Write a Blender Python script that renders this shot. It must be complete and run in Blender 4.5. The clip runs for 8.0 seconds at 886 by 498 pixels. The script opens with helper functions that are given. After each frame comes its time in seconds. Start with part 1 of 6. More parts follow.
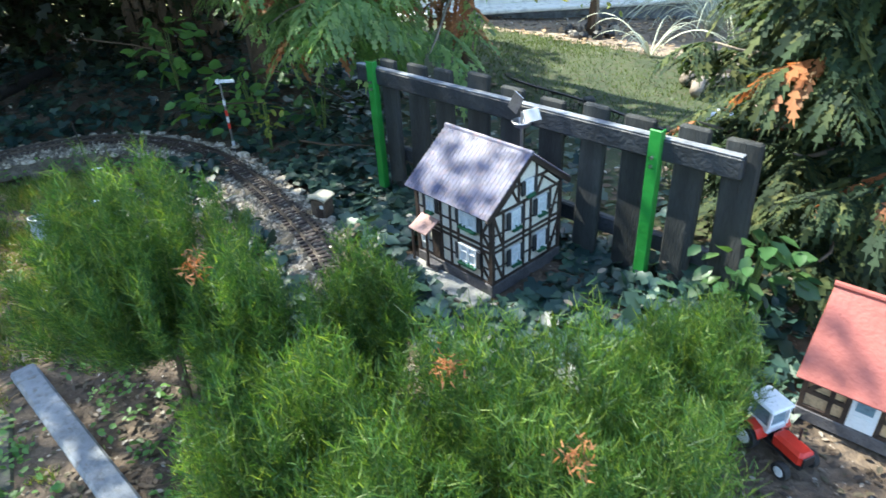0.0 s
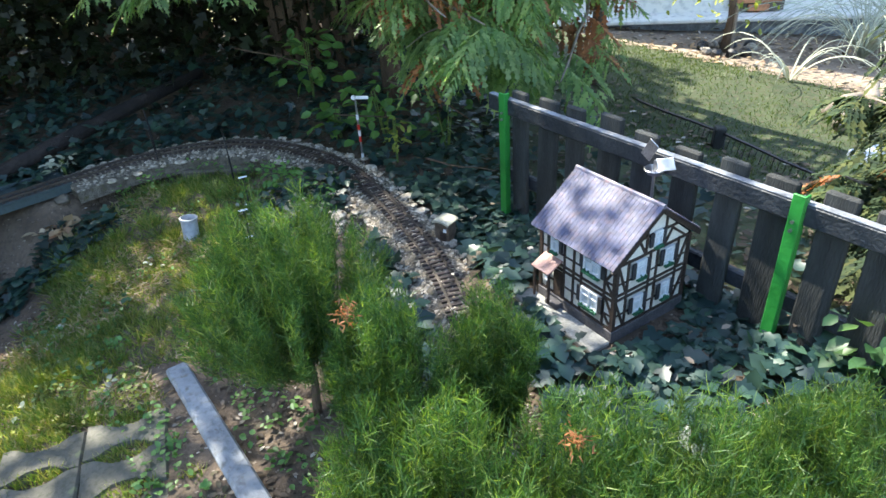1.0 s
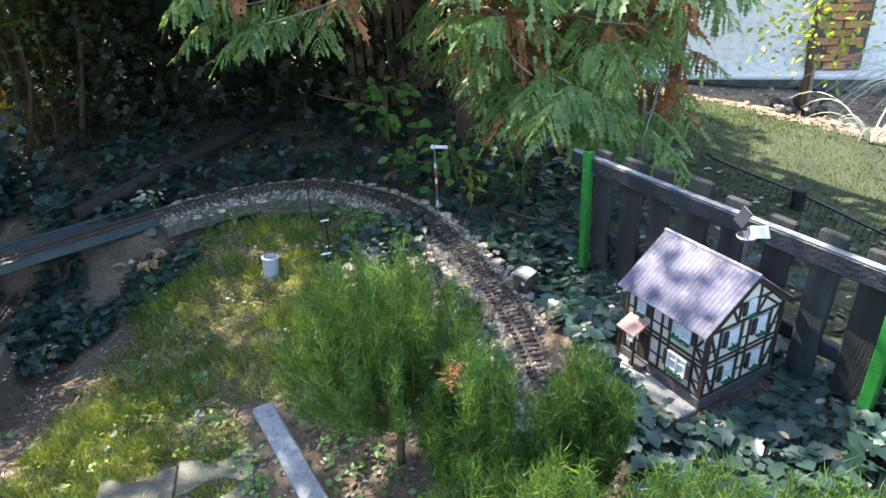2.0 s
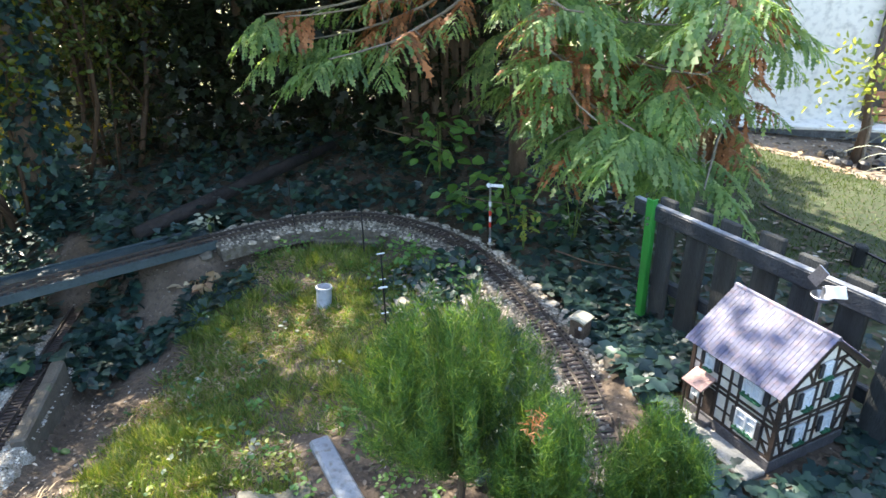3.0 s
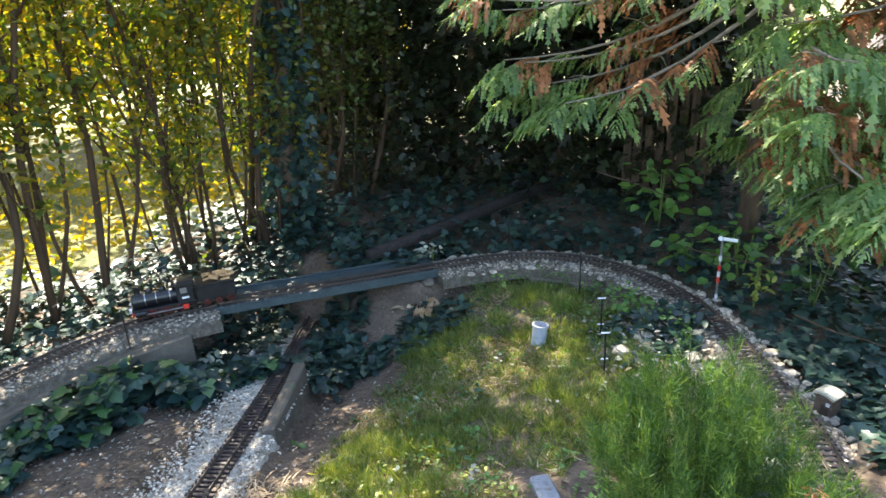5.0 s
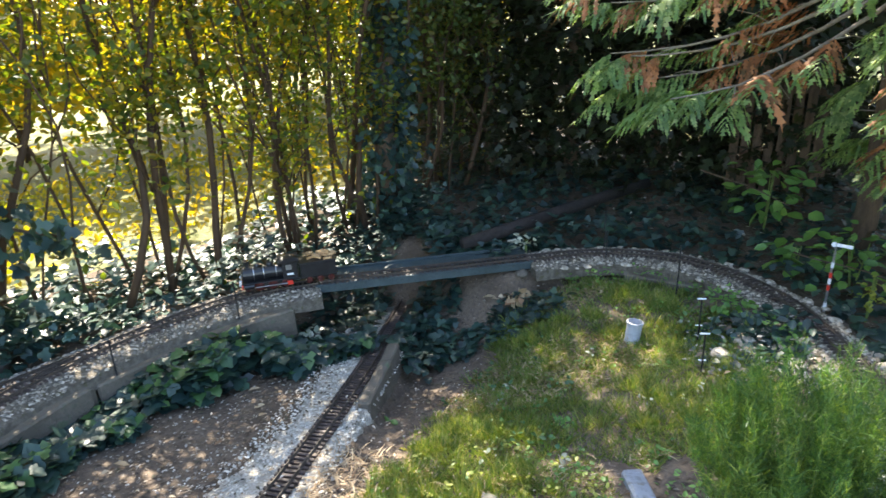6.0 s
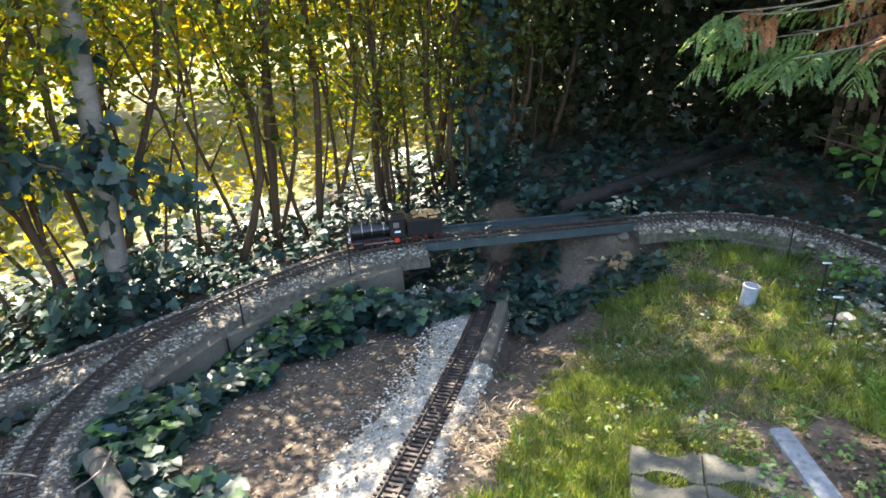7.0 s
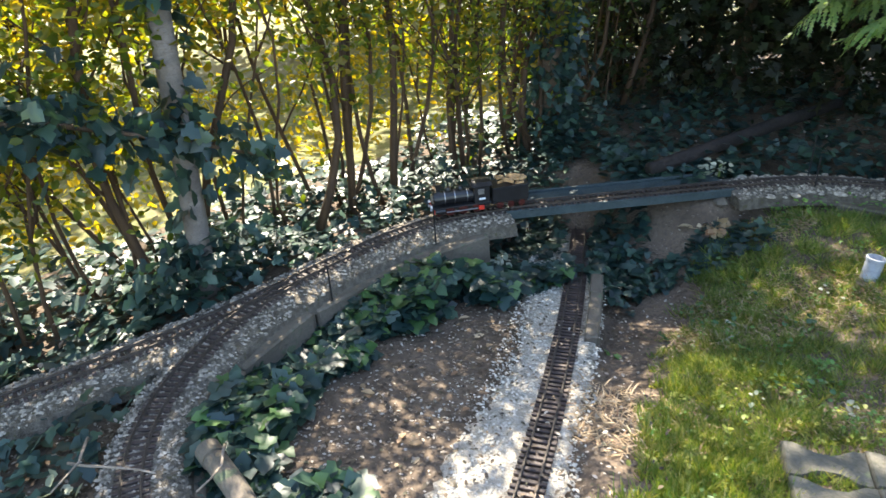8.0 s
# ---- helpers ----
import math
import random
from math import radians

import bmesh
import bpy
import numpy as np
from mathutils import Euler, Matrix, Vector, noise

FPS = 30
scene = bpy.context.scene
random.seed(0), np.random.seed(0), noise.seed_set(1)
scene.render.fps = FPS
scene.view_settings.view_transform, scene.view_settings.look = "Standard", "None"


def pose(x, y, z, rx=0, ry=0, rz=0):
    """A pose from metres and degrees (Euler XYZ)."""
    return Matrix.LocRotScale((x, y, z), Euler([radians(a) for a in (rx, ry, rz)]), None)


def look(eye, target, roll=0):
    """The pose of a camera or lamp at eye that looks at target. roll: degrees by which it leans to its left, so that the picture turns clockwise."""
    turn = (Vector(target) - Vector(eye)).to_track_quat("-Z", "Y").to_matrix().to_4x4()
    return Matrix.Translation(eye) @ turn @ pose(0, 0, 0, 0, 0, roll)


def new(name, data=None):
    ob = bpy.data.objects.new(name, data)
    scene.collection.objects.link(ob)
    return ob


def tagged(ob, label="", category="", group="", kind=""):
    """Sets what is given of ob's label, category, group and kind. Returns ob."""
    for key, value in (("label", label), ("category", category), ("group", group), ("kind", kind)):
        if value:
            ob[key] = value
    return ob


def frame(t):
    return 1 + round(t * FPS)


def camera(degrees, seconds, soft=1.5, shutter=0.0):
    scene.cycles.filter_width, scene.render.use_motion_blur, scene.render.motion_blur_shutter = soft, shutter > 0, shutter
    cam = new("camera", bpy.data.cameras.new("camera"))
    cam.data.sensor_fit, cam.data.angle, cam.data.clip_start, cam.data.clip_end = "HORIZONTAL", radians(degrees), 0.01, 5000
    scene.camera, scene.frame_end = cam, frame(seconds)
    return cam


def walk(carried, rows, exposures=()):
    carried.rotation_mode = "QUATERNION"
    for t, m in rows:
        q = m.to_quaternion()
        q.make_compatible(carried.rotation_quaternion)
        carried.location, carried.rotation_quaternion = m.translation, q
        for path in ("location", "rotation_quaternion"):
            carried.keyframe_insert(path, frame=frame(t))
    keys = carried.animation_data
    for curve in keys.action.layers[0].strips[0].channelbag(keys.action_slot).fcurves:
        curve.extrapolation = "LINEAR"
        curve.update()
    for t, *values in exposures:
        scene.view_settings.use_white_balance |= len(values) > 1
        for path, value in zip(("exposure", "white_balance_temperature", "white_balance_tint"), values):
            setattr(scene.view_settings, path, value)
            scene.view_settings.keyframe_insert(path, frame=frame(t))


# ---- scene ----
cam = camera(68.1, 8.0, shutter=0.2)
METRES, EYE, TILT, LEAN, TURN = 1.26, 0.945, -31.45, 2.78, -0.11
ROWS = [
    (0.0, 0.0, 0.0, 0.0, 0.0, 0.0, -0.0),
    (0.5, -0.0517, -0.0206, 0.0564, 4.63, 0.37, -2.77),
    (1.0, -0.049, -0.0421, 0.0875, 8.62, -1.24, -4.44),
    (1.5, -0.0839, -0.064, 0.103, 11.23, 0.01, -5.72),
    (3.0, -0.2097, -0.1024, 0.1209, 14.67, 3.92, -10.25),
    (3.5, -0.2412, -0.1189, 0.121, 17.28, 4.77, -11.44),
    (4.0, -0.2627, -0.1297, 0.1152, 20.31, 4.8, -12.78),
    (4.5, -0.2945, -0.1543, 0.1044, 26.04, 4.2, -14.92),
    (6.0, -0.3233, -0.218, 0.0629, 37.71, 0.75, -20.14),
    (6.5, -0.3893, -0.2714, 0.017, 41.89, -1.96, -21.01),
    (7.0, -0.4877, -0.3681, -0.0514, 40.59, -3.01, -21.12),
    (7.5, -0.6011, -0.4343, -0.0881, 40.21, -6.41, -20.02),
    (8.0, -0.7286, -0.4152, -0.0909, 42.38, -7.75, -20.87),
]
walk(cam, [(t, pose(0, 0, EYE, TILT, LEAN, TURN) @ pose(METRES * x, METRES * y, METRES * z, 90 + pitch, roll, yaw)) for t, x, y, z, yaw, pitch, roll in ROWS],
     exposures=[(0.0, 2.24, 6150, 3), (1.5, 2.34, 6450, 9), (3.0, 2.56, 6650, 10), (4.5, 2.62, 6750, 11), (6.5, 2.58, 6850, 11), (8.0, 2.50, 6900, 11)])

# ---- light ----
world = bpy.data.worlds.new("sky")
scene.world = world
world.use_nodes = True
wn = world.node_tree
sky = wn.nodes.new("ShaderNodeTexSky")
sky.sky_type = 'NISHITA'
sky.sun_disc = False
SUN_FROM = Vector((-0.69, 0.42, 1.0)).normalized()
sky.sun_elevation = math.asin(SUN_FROM.z)
sky.sun_rotation = math.atan2(SUN_FROM.x, SUN_FROM.y)
bg = wn.nodes["Background"]
bg.inputs["Strength"].default_value = 0.15
wn.links.new(sky.outputs[0], bg.inputs["Color"])
sun_data = bpy.data.lights.new("sun", 'SUN')
sun_data.energy = 3.9
sun_data.angle = radians(0.55)
sun_data.color = (1.0, 0.93, 0.80)
sun_ob = new("sun", sun_data)
sun_ob.matrix_world = look(SUN_FROM * 20, (0, 0, 0))

# ---- materials ----
def surface(name, a, b, scale=20.0, rough=0.7, bump=0.3, fine=6.0, c=None, island=0.0, metal=0.0, spots=None, spot_scale=60.0, spot_cut=0.62, bump_dist=0.01, stretch=(1, 1, 1), per_object=0.0):
    """A procedural surface: two colours by a coarse noise, a third by a fine one, spots, roughness variation and bump."""
    m = bpy.data.materials.new(name)
    m.use_nodes = True
    nt = m.node_tree
    bsdf = nt.nodes["Principled BSDF"]
    tc = nt.nodes.new("ShaderNodeTexCoord")
    mp = nt.nodes.new("ShaderNodeMapping")
    mp.inputs["Scale"].default_value = stretch
    nt.links.new(tc.outputs["Object"], mp.inputs["Vector"])
    n1 = nt.nodes.new("ShaderNodeTexNoise")
    n1.inputs["Scale"].default_value = scale
    n1.inputs["Detail"].default_value = 5
    n2 = nt.nodes.new("ShaderNodeTexNoise")
    n2.inputs["Scale"].default_value = scale * fine
    n2.inputs["Detail"].default_value = 4
    for n in (n1, n2):
        nt.links.new(mp.outputs[0], n.inputs["Vector"])
    ramp = nt.nodes.new("ShaderNodeValToRGB")
    ramp.color_ramp.elements[0].position, ramp.color_ramp.elements[1].position = 0.35, 0.65
    ramp.color_ramp.elements[0].color, ramp.color_ramp.elements[1].color = (*a, 1), (*b, 1)
    nt.links.new(n1.outputs["Fac"], ramp.inputs["Fac"])
    mix = nt.nodes.new("ShaderNodeMix")
    mix.data_type, mix.blend_type = 'RGBA', 'MIX'
    cc = c if c else tuple(0.55 * (p + q) * 0.5 for p, q in zip(a, b))
    mix.inputs[7].default_value = (*cc, 1)
    mr = nt.nodes.new("ShaderNodeMapRange")
    mr.inputs[1].default_value, mr.inputs[2].default_value = 0.48, 0.72
    mr.inputs[4].default_value = 0.75
    nt.links.new(n2.outputs["Fac"], mr.inputs[0])
    nt.links.new(mr.outputs[0], mix.inputs[0])
    nt.links.new(ramp.outputs[0], mix.inputs[6])
    col = mix.outputs[2]
    if spots:
        n3 = nt.nodes.new("ShaderNodeTexNoise")
        n3.inputs["Scale"].default_value = spot_scale
        n3.inputs["Detail"].default_value = 3
        nt.links.new(mp.outputs[0], n3.inputs["Vector"])
        mr3 = nt.nodes.new("ShaderNodeMapRange")
        mr3.inputs[1].default_value, mr3.inputs[2].default_value = spot_cut, spot_cut + 0.06
        nt.links.new(n3.outputs["Fac"], mr3.inputs[0])
        mix3 = nt.nodes.new("ShaderNodeMix")
        mix3.data_type = 'RGBA'
        mix3.inputs[7].default_value = (*spots, 1)
        nt.links.new(mr3.outputs[0], mix3.inputs[0])
        nt.links.new(col, mix3.inputs[6])
        col = mix3.outputs[2]
    if island or per_object:
        src = nt.nodes.new("ShaderNodeNewGeometry" if island else "ShaderNodeObjectInfo")
        amount = island or per_object
        mv = nt.nodes.new("ShaderNodeMapRange")
        mv.inputs[3].default_value, mv.inputs[4].default_value = 1 - amount, 1 + amount
        nt.links.new(src.outputs["Random Per Island" if island else "Random"], mv.inputs[0])
        hsv = nt.nodes.new("ShaderNodeHueSaturation")
        nt.links.new(mv.outputs[0], hsv.inputs["Value"])
        nt.links.new(col, hsv.inputs["Color"])
        col = hsv.outputs[0]
    nt.links.new(col, bsdf.inputs["Base Color"])
    rr = nt.nodes.new("ShaderNodeMapRange")
    rr.inputs[3].default_value, rr.inputs[4].default_value = max(0.03, rough - 0.15), min(1, rough + 0.15)
    nt.links.new(n2.outputs["Fac"], rr.inputs[0])
    nt.links.new(rr.outputs[0], bsdf.inputs["Roughness"])
    bsdf.inputs["Metallic"].default_value = metal
    bp = nt.nodes.new("ShaderNodeBump")
    bp.inputs["Strength"].default_value = bump
    bp.inputs["Distance"].default_value = bump_dist
    nt.links.new(n2.outputs["Fac"], bp.inputs["Height"])
    nt.links.new(bp.outputs[0], bsdf.inputs["Normal"])
    return m


def leafy(name, colours, through_light=0.35, rough=0.5, tint=None):
    """Leaves: a colour per leaf out of several, light shining through, soft sheen."""
    m = bpy.data.materials.new(name)
    m.use_nodes = True
    nt = m.node_tree
    bsdf = nt.nodes["Principled BSDF"]
    geo = nt.nodes.new("ShaderNodeNewGeometry")
    ramp = nt.nodes.new("ShaderNodeValToRGB")
    els = ramp.color_ramp.elements
    while len(els) < len(colours):
        els.new(0.5)
    for i, c in enumerate(colours):
        els[i].position = i / (len(colours) - 1)
        els[i].color = (*c, 1)
    nt.links.new(geo.outputs["Random Per Island"], ramp.inputs["Fac"])
    tc = nt.nodes.new("ShaderNodeTexCoord")
    n = nt.nodes.new("ShaderNodeTexNoise")
    n.inputs["Scale"].default_value = 9.0
    n.inputs["Detail"].default_value = 4
    nt.links.new(tc.outputs["Object"], n.inputs["Vector"])
    mv = nt.nodes.new("ShaderNodeMapRange")
    mv.inputs[1].default_value, mv.inputs[2].default_value = 0.3, 0.7
    mv.inputs[3].default_value, mv.inputs[4].default_value = 0.7, 1.3
    nt.links.new(n.outputs["Fac"], mv.inputs[0])
    hsv = nt.nodes.new("ShaderNodeHueSaturation")
    nt.links.new(ramp.outputs[0], hsv.inputs["Color"])
    nt.links.new(mv.outputs[0], hsv.inputs["Value"])
    nt.links.new(hsv.outputs[0], bsdf.inputs["Base Color"])
    bsdf.inputs["Roughness"].default_value = rough
    tr = nt.nodes.new("ShaderNodeBsdfTranslucent")
    th = nt.nodes.new("ShaderNodeMix")
    th.data_type, th.blend_type = 'RGBA', 'MULTIPLY'
    th.inputs[0].default_value = 1.0
    th.inputs[7].default_value = (*(tint or (2.2, 2.0, 0.8)), 1)
    nt.links.new(hsv.outputs[0], th.inputs[6])
    nt.links.new(th.outputs[2], tr.inputs["Color"])
    mx = nt.nodes.new("ShaderNodeMixShader")
    mx.inputs[0].default_value = through_light
    nt.links.new(bsdf.outputs[0], mx.inputs[1])
    nt.links.new(tr.outputs[0], mx.inputs[2])
    nt.links.new(mx.outputs[0], nt.nodes["Material Output"].inputs["Surface"])
    return m


M_SOIL = surface("garden soil", (0.080, 0.056, 0.037), (0.145, 0.106, 0.073), 7, 0.9, 0.8, 9, c=(0.06, 0.045, 0.035), spots=(0.34, 0.28, 0.22), spot_scale=85, spot_cut=0.66)
M_YARD = surface("yard turf and soil", (0.10, 0.12, 0.03), (0.20, 0.19, 0.06), 3, 0.9, 0.6, 12, c=(0.24, 0.19, 0.12))
M_DUST = surface("dusty yard soil", (0.19, 0.145, 0.105), (0.30, 0.235, 0.175), 4, 0.9, 0.7, 12, c=(0.13, 0.095, 0.065), spots=(0.40, 0.32, 0.24), spot_scale=30, spot_cut=0.62)
# Shade over the bank is put into this turf's dark colour.
M_BANK = surface("bank turf darkened for shade", (0.024, 0.038, 0.012), (0.046, 0.060, 0.020), 5, 0.9, 0.6, 10, c=(0.065, 0.048, 0.030))
M_GRAVEL = surface("light limestone grit", (0.34, 0.305, 0.245), (0.54, 0.495, 0.42), 40, 0.85, 0.9, 5, c=(0.22, 0.185, 0.14), spots=(0.10, 0.08, 0.05), spot_scale=45, spot_cut=0.64)
M_BALLAST = surface("grey ballast", (0.080, 0.066, 0.048), (0.165, 0.142, 0.108), 45, 0.85, 1.0, 5, c=(0.075, 0.062, 0.046), spots=(0.09, 0.08, 0.04), spot_scale=40, spot_cut=0.62)
M_CHIP = surface("stone chippings", (0.15, 0.125, 0.092), (0.36, 0.318, 0.258), 60, 0.85, 0.4, 4, island=0.75)
M_WHITECHIP = surface("white limestone chips", (0.44, 0.40, 0.325), (0.62, 0.575, 0.49), 60, 0.85, 0.4, 4, island=0.45)
M_CONCRETE = surface("weathered concrete", (0.088, 0.072, 0.052), (0.145, 0.120, 0.092), 9, 0.88, 0.5, 9, c=(0.10, 0.095, 0.068), spots=(0.10, 0.12, 0.07), spot_scale=14, spot_cut=0.64)
M_PAVER = surface("pale concrete paver", (0.080, 0.076, 0.058), (0.135, 0.125, 0.098), 10, 0.88, 0.4, 9, c=(0.06, 0.065, 0.038), per_object=0.15, spots=(0.16, 0.17, 0.09), spot_scale=18, spot_cut=0.66)
M_SLEEPER = surface("brown plastic sleeper", (0.040, 0.026, 0.022), (0.065, 0.045, 0.038), 30, 0.6, 0.2, 6, per_object=0.25)
M_RAIL = surface("tarnished brass rail", (0.05, 0.040, 0.032), (0.09, 0.07, 0.055), 25, 0.6, 0.1, 5, metal=0.25)
M_BRIDGE = surface("dark painted bridge deck", (0.035, 0.055, 0.060), (0.055, 0.080, 0.085), 12, 0.55, 0.2, 8)
M_SLAB = surface("grey weathered timber", (0.20, 0.215, 0.235), (0.28, 0.30, 0.325), 8, 0.75, 0.5, 8, c=(0.14, 0.14, 0.14), stretch=(1, 1, 1), spots=(0.16, 0.15, 0.12), spot_scale=30, spot_cut=0.67)
M_FENCE = surface("dark stained fence board", (0.020, 0.022, 0.022), (0.040, 0.043, 0.042), 9, 0.75, 0.5, 9, c=(0.02, 0.02, 0.02), stretch=(4, 4, 0.5), per_object=0.3)
M_RAILING = surface("black bleached fence rail", (0.016, 0.020, 0.026), (0.034, 0.040, 0.050), 14, 0.55, 0.4, 8, stretch=(1, 1, 1))
M_EDGE = surface("bleached timber edge", (0.13, 0.14, 0.16), (0.28, 0.30, 0.33), 20, 0.7, 0.4, 6)
M_GREEN = surface("bright green paint", (0.022, 0.18, 0.028), (0.03, 0.235, 0.04), 10, 0.4, 0.15, 9, c=(0.03, 0.22, 0.03))
M_TILE = surface("blue grey roof tile", (0.11, 0.11, 0.16), (0.17, 0.165, 0.21), 11, 0.42, 0.15, 8, c=(0.36, 0.22, 0.20), per_object=0.22)
M_PLASTER = surface("cream plaster", (0.74, 0.70, 0.61), (0.82, 0.79, 0.71), 25, 0.7, 0.15, 6, c=(0.66, 0.61, 0.51))
M_BEAM = surface("dark brown timber", (0.035, 0.022, 0.018), (0.06, 0.04, 0.03), 40, 0.6, 0.3, 5)
M_PLINTH = surface("grey plinth", (0.08, 0.075, 0.08), (0.13, 0.12, 0.125), 40, 0.75, 0.3, 5)
M_STEP = surface("pale plinth slab", (0.27, 0.265, 0.24), (0.38, 0.37, 0.34), 30, 0.8, 0.3, 6)
M_WHITE = surface("white paint", (0.72, 0.74, 0.76), (0.80, 0.81, 0.82), 30, 0.45, 0.05, 5, c=(0.66, 0.67, 0.68))
M_CURTAIN = surface("white curtain", (0.60, 0.64, 0.68), (0.78, 0.80, 0.82), 120, 0.6, 0.2, 3, stretch=(1, 1, 0.15))
M_BOX = surface("dark green planter", (0.015, 0.10, 0.045), (0.03, 0.15, 0.07), 60, 0.6, 0.4, 4)
M_SHUTTER = surface("dark shutter", (0.03, 0.03, 0.035), (0.05, 0.05, 0.055), 60, 0.6, 0.2, 4)
M_PORCH = surface("pinkish porch roof", (0.42, 0.24, 0.20), (0.52, 0.32, 0.27), 40, 0.6, 0.3, 5)
M_REDROOF = surface("brick red roof", (0.25, 0.068, 0.052), (0.32, 0.095, 0.076), 14, 0.55, 0.2, 8, c=(0.25, 0.07, 0.055))
M_BARNWALL = surface("ochre plaster", (0.50, 0.33, 0.18), (0.60, 0.42, 0.25), 30, 0.75, 0.2, 6)
M_BLACK = surface("satin black", (0.010, 0.010, 0.012), (0.020, 0.020, 0.022), 30, 0.35, 0.1, 5)
M_RED = surface("bright red enamel", (0.55, 0.035, 0.02), (0.65, 0.05, 0.03), 30, 0.32, 0.05, 5, c=(0.5, 0.03, 0.02))
M_DARKRED = surface("dark red enamel", (0.055, 0.008, 0.007), (0.10, 0.012, 0.009), 30, 0.45, 0.05, 5)
M_STEEL = surface("worn steel", (0.32, 0.32, 0.33), (0.45, 0.45, 0.46), 40, 0.35, 0.1, 5, metal=0.9)
M_TYRE = surface("black rubber", (0.015, 0.015, 0.016), (0.025, 0.025, 0.026), 40, 0.8, 0.2, 5)
M_COALWOOD = surface("tan wood load", (0.42, 0.24, 0.10), (0.56, 0.34, 0.16), 40, 0.7, 0.4, 5)
M_PIPE = surface("grey plastic pipe", (0.36, 0.38, 0.42), (0.46, 0.48, 0.52), 16, 0.45, 0.1, 6, c=(0.28, 0.29, 0.31))
M_BARK = surface("brown bark", (0.09, 0.06, 0.04), (0.15, 0.10, 0.065), 16, 0.9, 0.8, 6, stretch=(3, 3, 0.6))
M_STEM = surface("brown hedge stem", (0.040, 0.021, 0.009), (0.075, 0.040, 0.016), 14, 0.8, 0.4, 6, c=(0.05, 0.027, 0.012), stretch=(3, 3, 0.5))
M_PALEBARK = surface("smooth grey brown bark", (0.13, 0.115, 0.10), (0.21, 0.185, 0.165), 10, 0.8, 0.5, 8, c=(0.13, 0.11, 0.10), stretch=(1, 1, 2.5))
M_TWIG = surface("dry twig", (0.20, 0.16, 0.12), (0.30, 0.25, 0.20), 30, 0.85, 0.3, 5)
M_LOG = surface("dark fallen log", (0.010, 0.008, 0.007), (0.022, 0.016, 0.014), 12, 0.9, 0.6, 6)
M_WALL = surface("white stucco", (0.80, 0.76, 0.68), (0.84, 0.81, 0.74), 2, 0.85, 0.2, 12)
M_BRICK = surface("orange brick", (0.42, 0.17, 0.08), (0.55, 0.25, 0.12), 8, 0.85, 0.3, 6, per_object=0.2)
M_HUT = surface("brown hut wood", (0.09, 0.065, 0.045), (0.15, 0.11, 0.08), 40, 0.8, 0.4, 5)
M_HUTROOF = surface("cream hut roof", (0.42, 0.39, 0.29), (0.52, 0.49, 0.38), 30, 0.7, 0.2, 5)

L_IVY = leafy("ivy leaf", [(0.010, 0.028, 0.028), (0.016, 0.042, 0.038), (0.027, 0.062, 0.048), (0.042, 0.085, 0.052)], 0.12, 0.44)
# Lit copy of the ivy leaf, sun put into the colour; also colours green plants.
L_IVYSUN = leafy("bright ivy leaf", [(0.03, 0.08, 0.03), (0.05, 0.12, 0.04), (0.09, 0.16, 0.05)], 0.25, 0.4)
L_HEDGE = leafy("privet leaf", [(0.036, 0.070, 0.014), (0.058, 0.10, 0.018), (0.105, 0.13, 0.02), (0.18, 0.155, 0.022)], 0.55, 0.42, (3.1, 2.35, 0.45))
# Deep shade is put into these near-black leaves; some are dead brown.
L_DARK = leafy("shade-darkened evergreen leaf", [(0.012, 0.014, 0.006), (0.016, 0.024, 0.009), (0.024, 0.040, 0.013), (0.030, 0.024, 0.011)], 0.25, 0.5)
L_KOCHIA = leafy("summer cypress leaf", [(0.020, 0.060, 0.013), (0.038, 0.098, 0.019), (0.066, 0.138, 0.027), (0.17, 0.24, 0.048)], 0.35, 0.5)
L_THUJA = leafy("thuja spray", [(0.095, 0.165, 0.058), (0.14, 0.225, 0.078), (0.20, 0.29, 0.105), (0.29, 0.36, 0.14)], 0.5, 0.5, (2.1, 2.1, 1.3))
# A dark green thuja, darkened further in colour where the sun strikes it.
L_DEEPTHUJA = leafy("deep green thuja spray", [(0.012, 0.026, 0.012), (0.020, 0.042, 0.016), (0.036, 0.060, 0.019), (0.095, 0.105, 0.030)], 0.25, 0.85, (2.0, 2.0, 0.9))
# Dark copy of the privet leaf, with the far end's shade in its colour.
L_SHADYHEDGE = leafy("privet leaf darkened for shade", [(0.028, 0.050, 0.013), (0.048, 0.080, 0.018), (0.078, 0.11, 0.022), (0.11, 0.078, 0.020)], 0.4, 0.45, (2.4, 2.1, 0.5))
L_RUST = leafy("dead thuja spray", [(0.14, 0.085, 0.035), (0.27, 0.105, 0.038), (0.37, 0.15, 0.06), (0.44, 0.19, 0.075)], 0.3, 0.7, (1.6, 1.3, 1.0))
L_GRASS = leafy("lawn grass blade", [(0.066, 0.125, 0.020), (0.105, 0.175, 0.032), (0.175, 0.22, 0.055), (0.32, 0.31, 0.13)], 0.35, 0.5)
# Darker copy of the lawn grass; the yard strip's shade is in its colour.
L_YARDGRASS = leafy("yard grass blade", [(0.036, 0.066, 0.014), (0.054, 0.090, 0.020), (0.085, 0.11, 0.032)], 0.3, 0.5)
L_STRAW = leafy("straw and dead leaf", [(0.30, 0.20, 0.11), (0.42, 0.30, 0.17), (0.50, 0.40, 0.26), (0.24, 0.12, 0.06)], 0.2, 0.7, (1.3, 1.2, 1.0))
L_LITTER = leafy("bleached leaf litter", [(0.13, 0.095, 0.065), (0.24, 0.19, 0.14), (0.50, 0.45, 0.38), (0.09, 0.062, 0.04), (0.17, 0.12, 0.075)], 0.15, 0.6, (1.2, 1.2, 1.1))
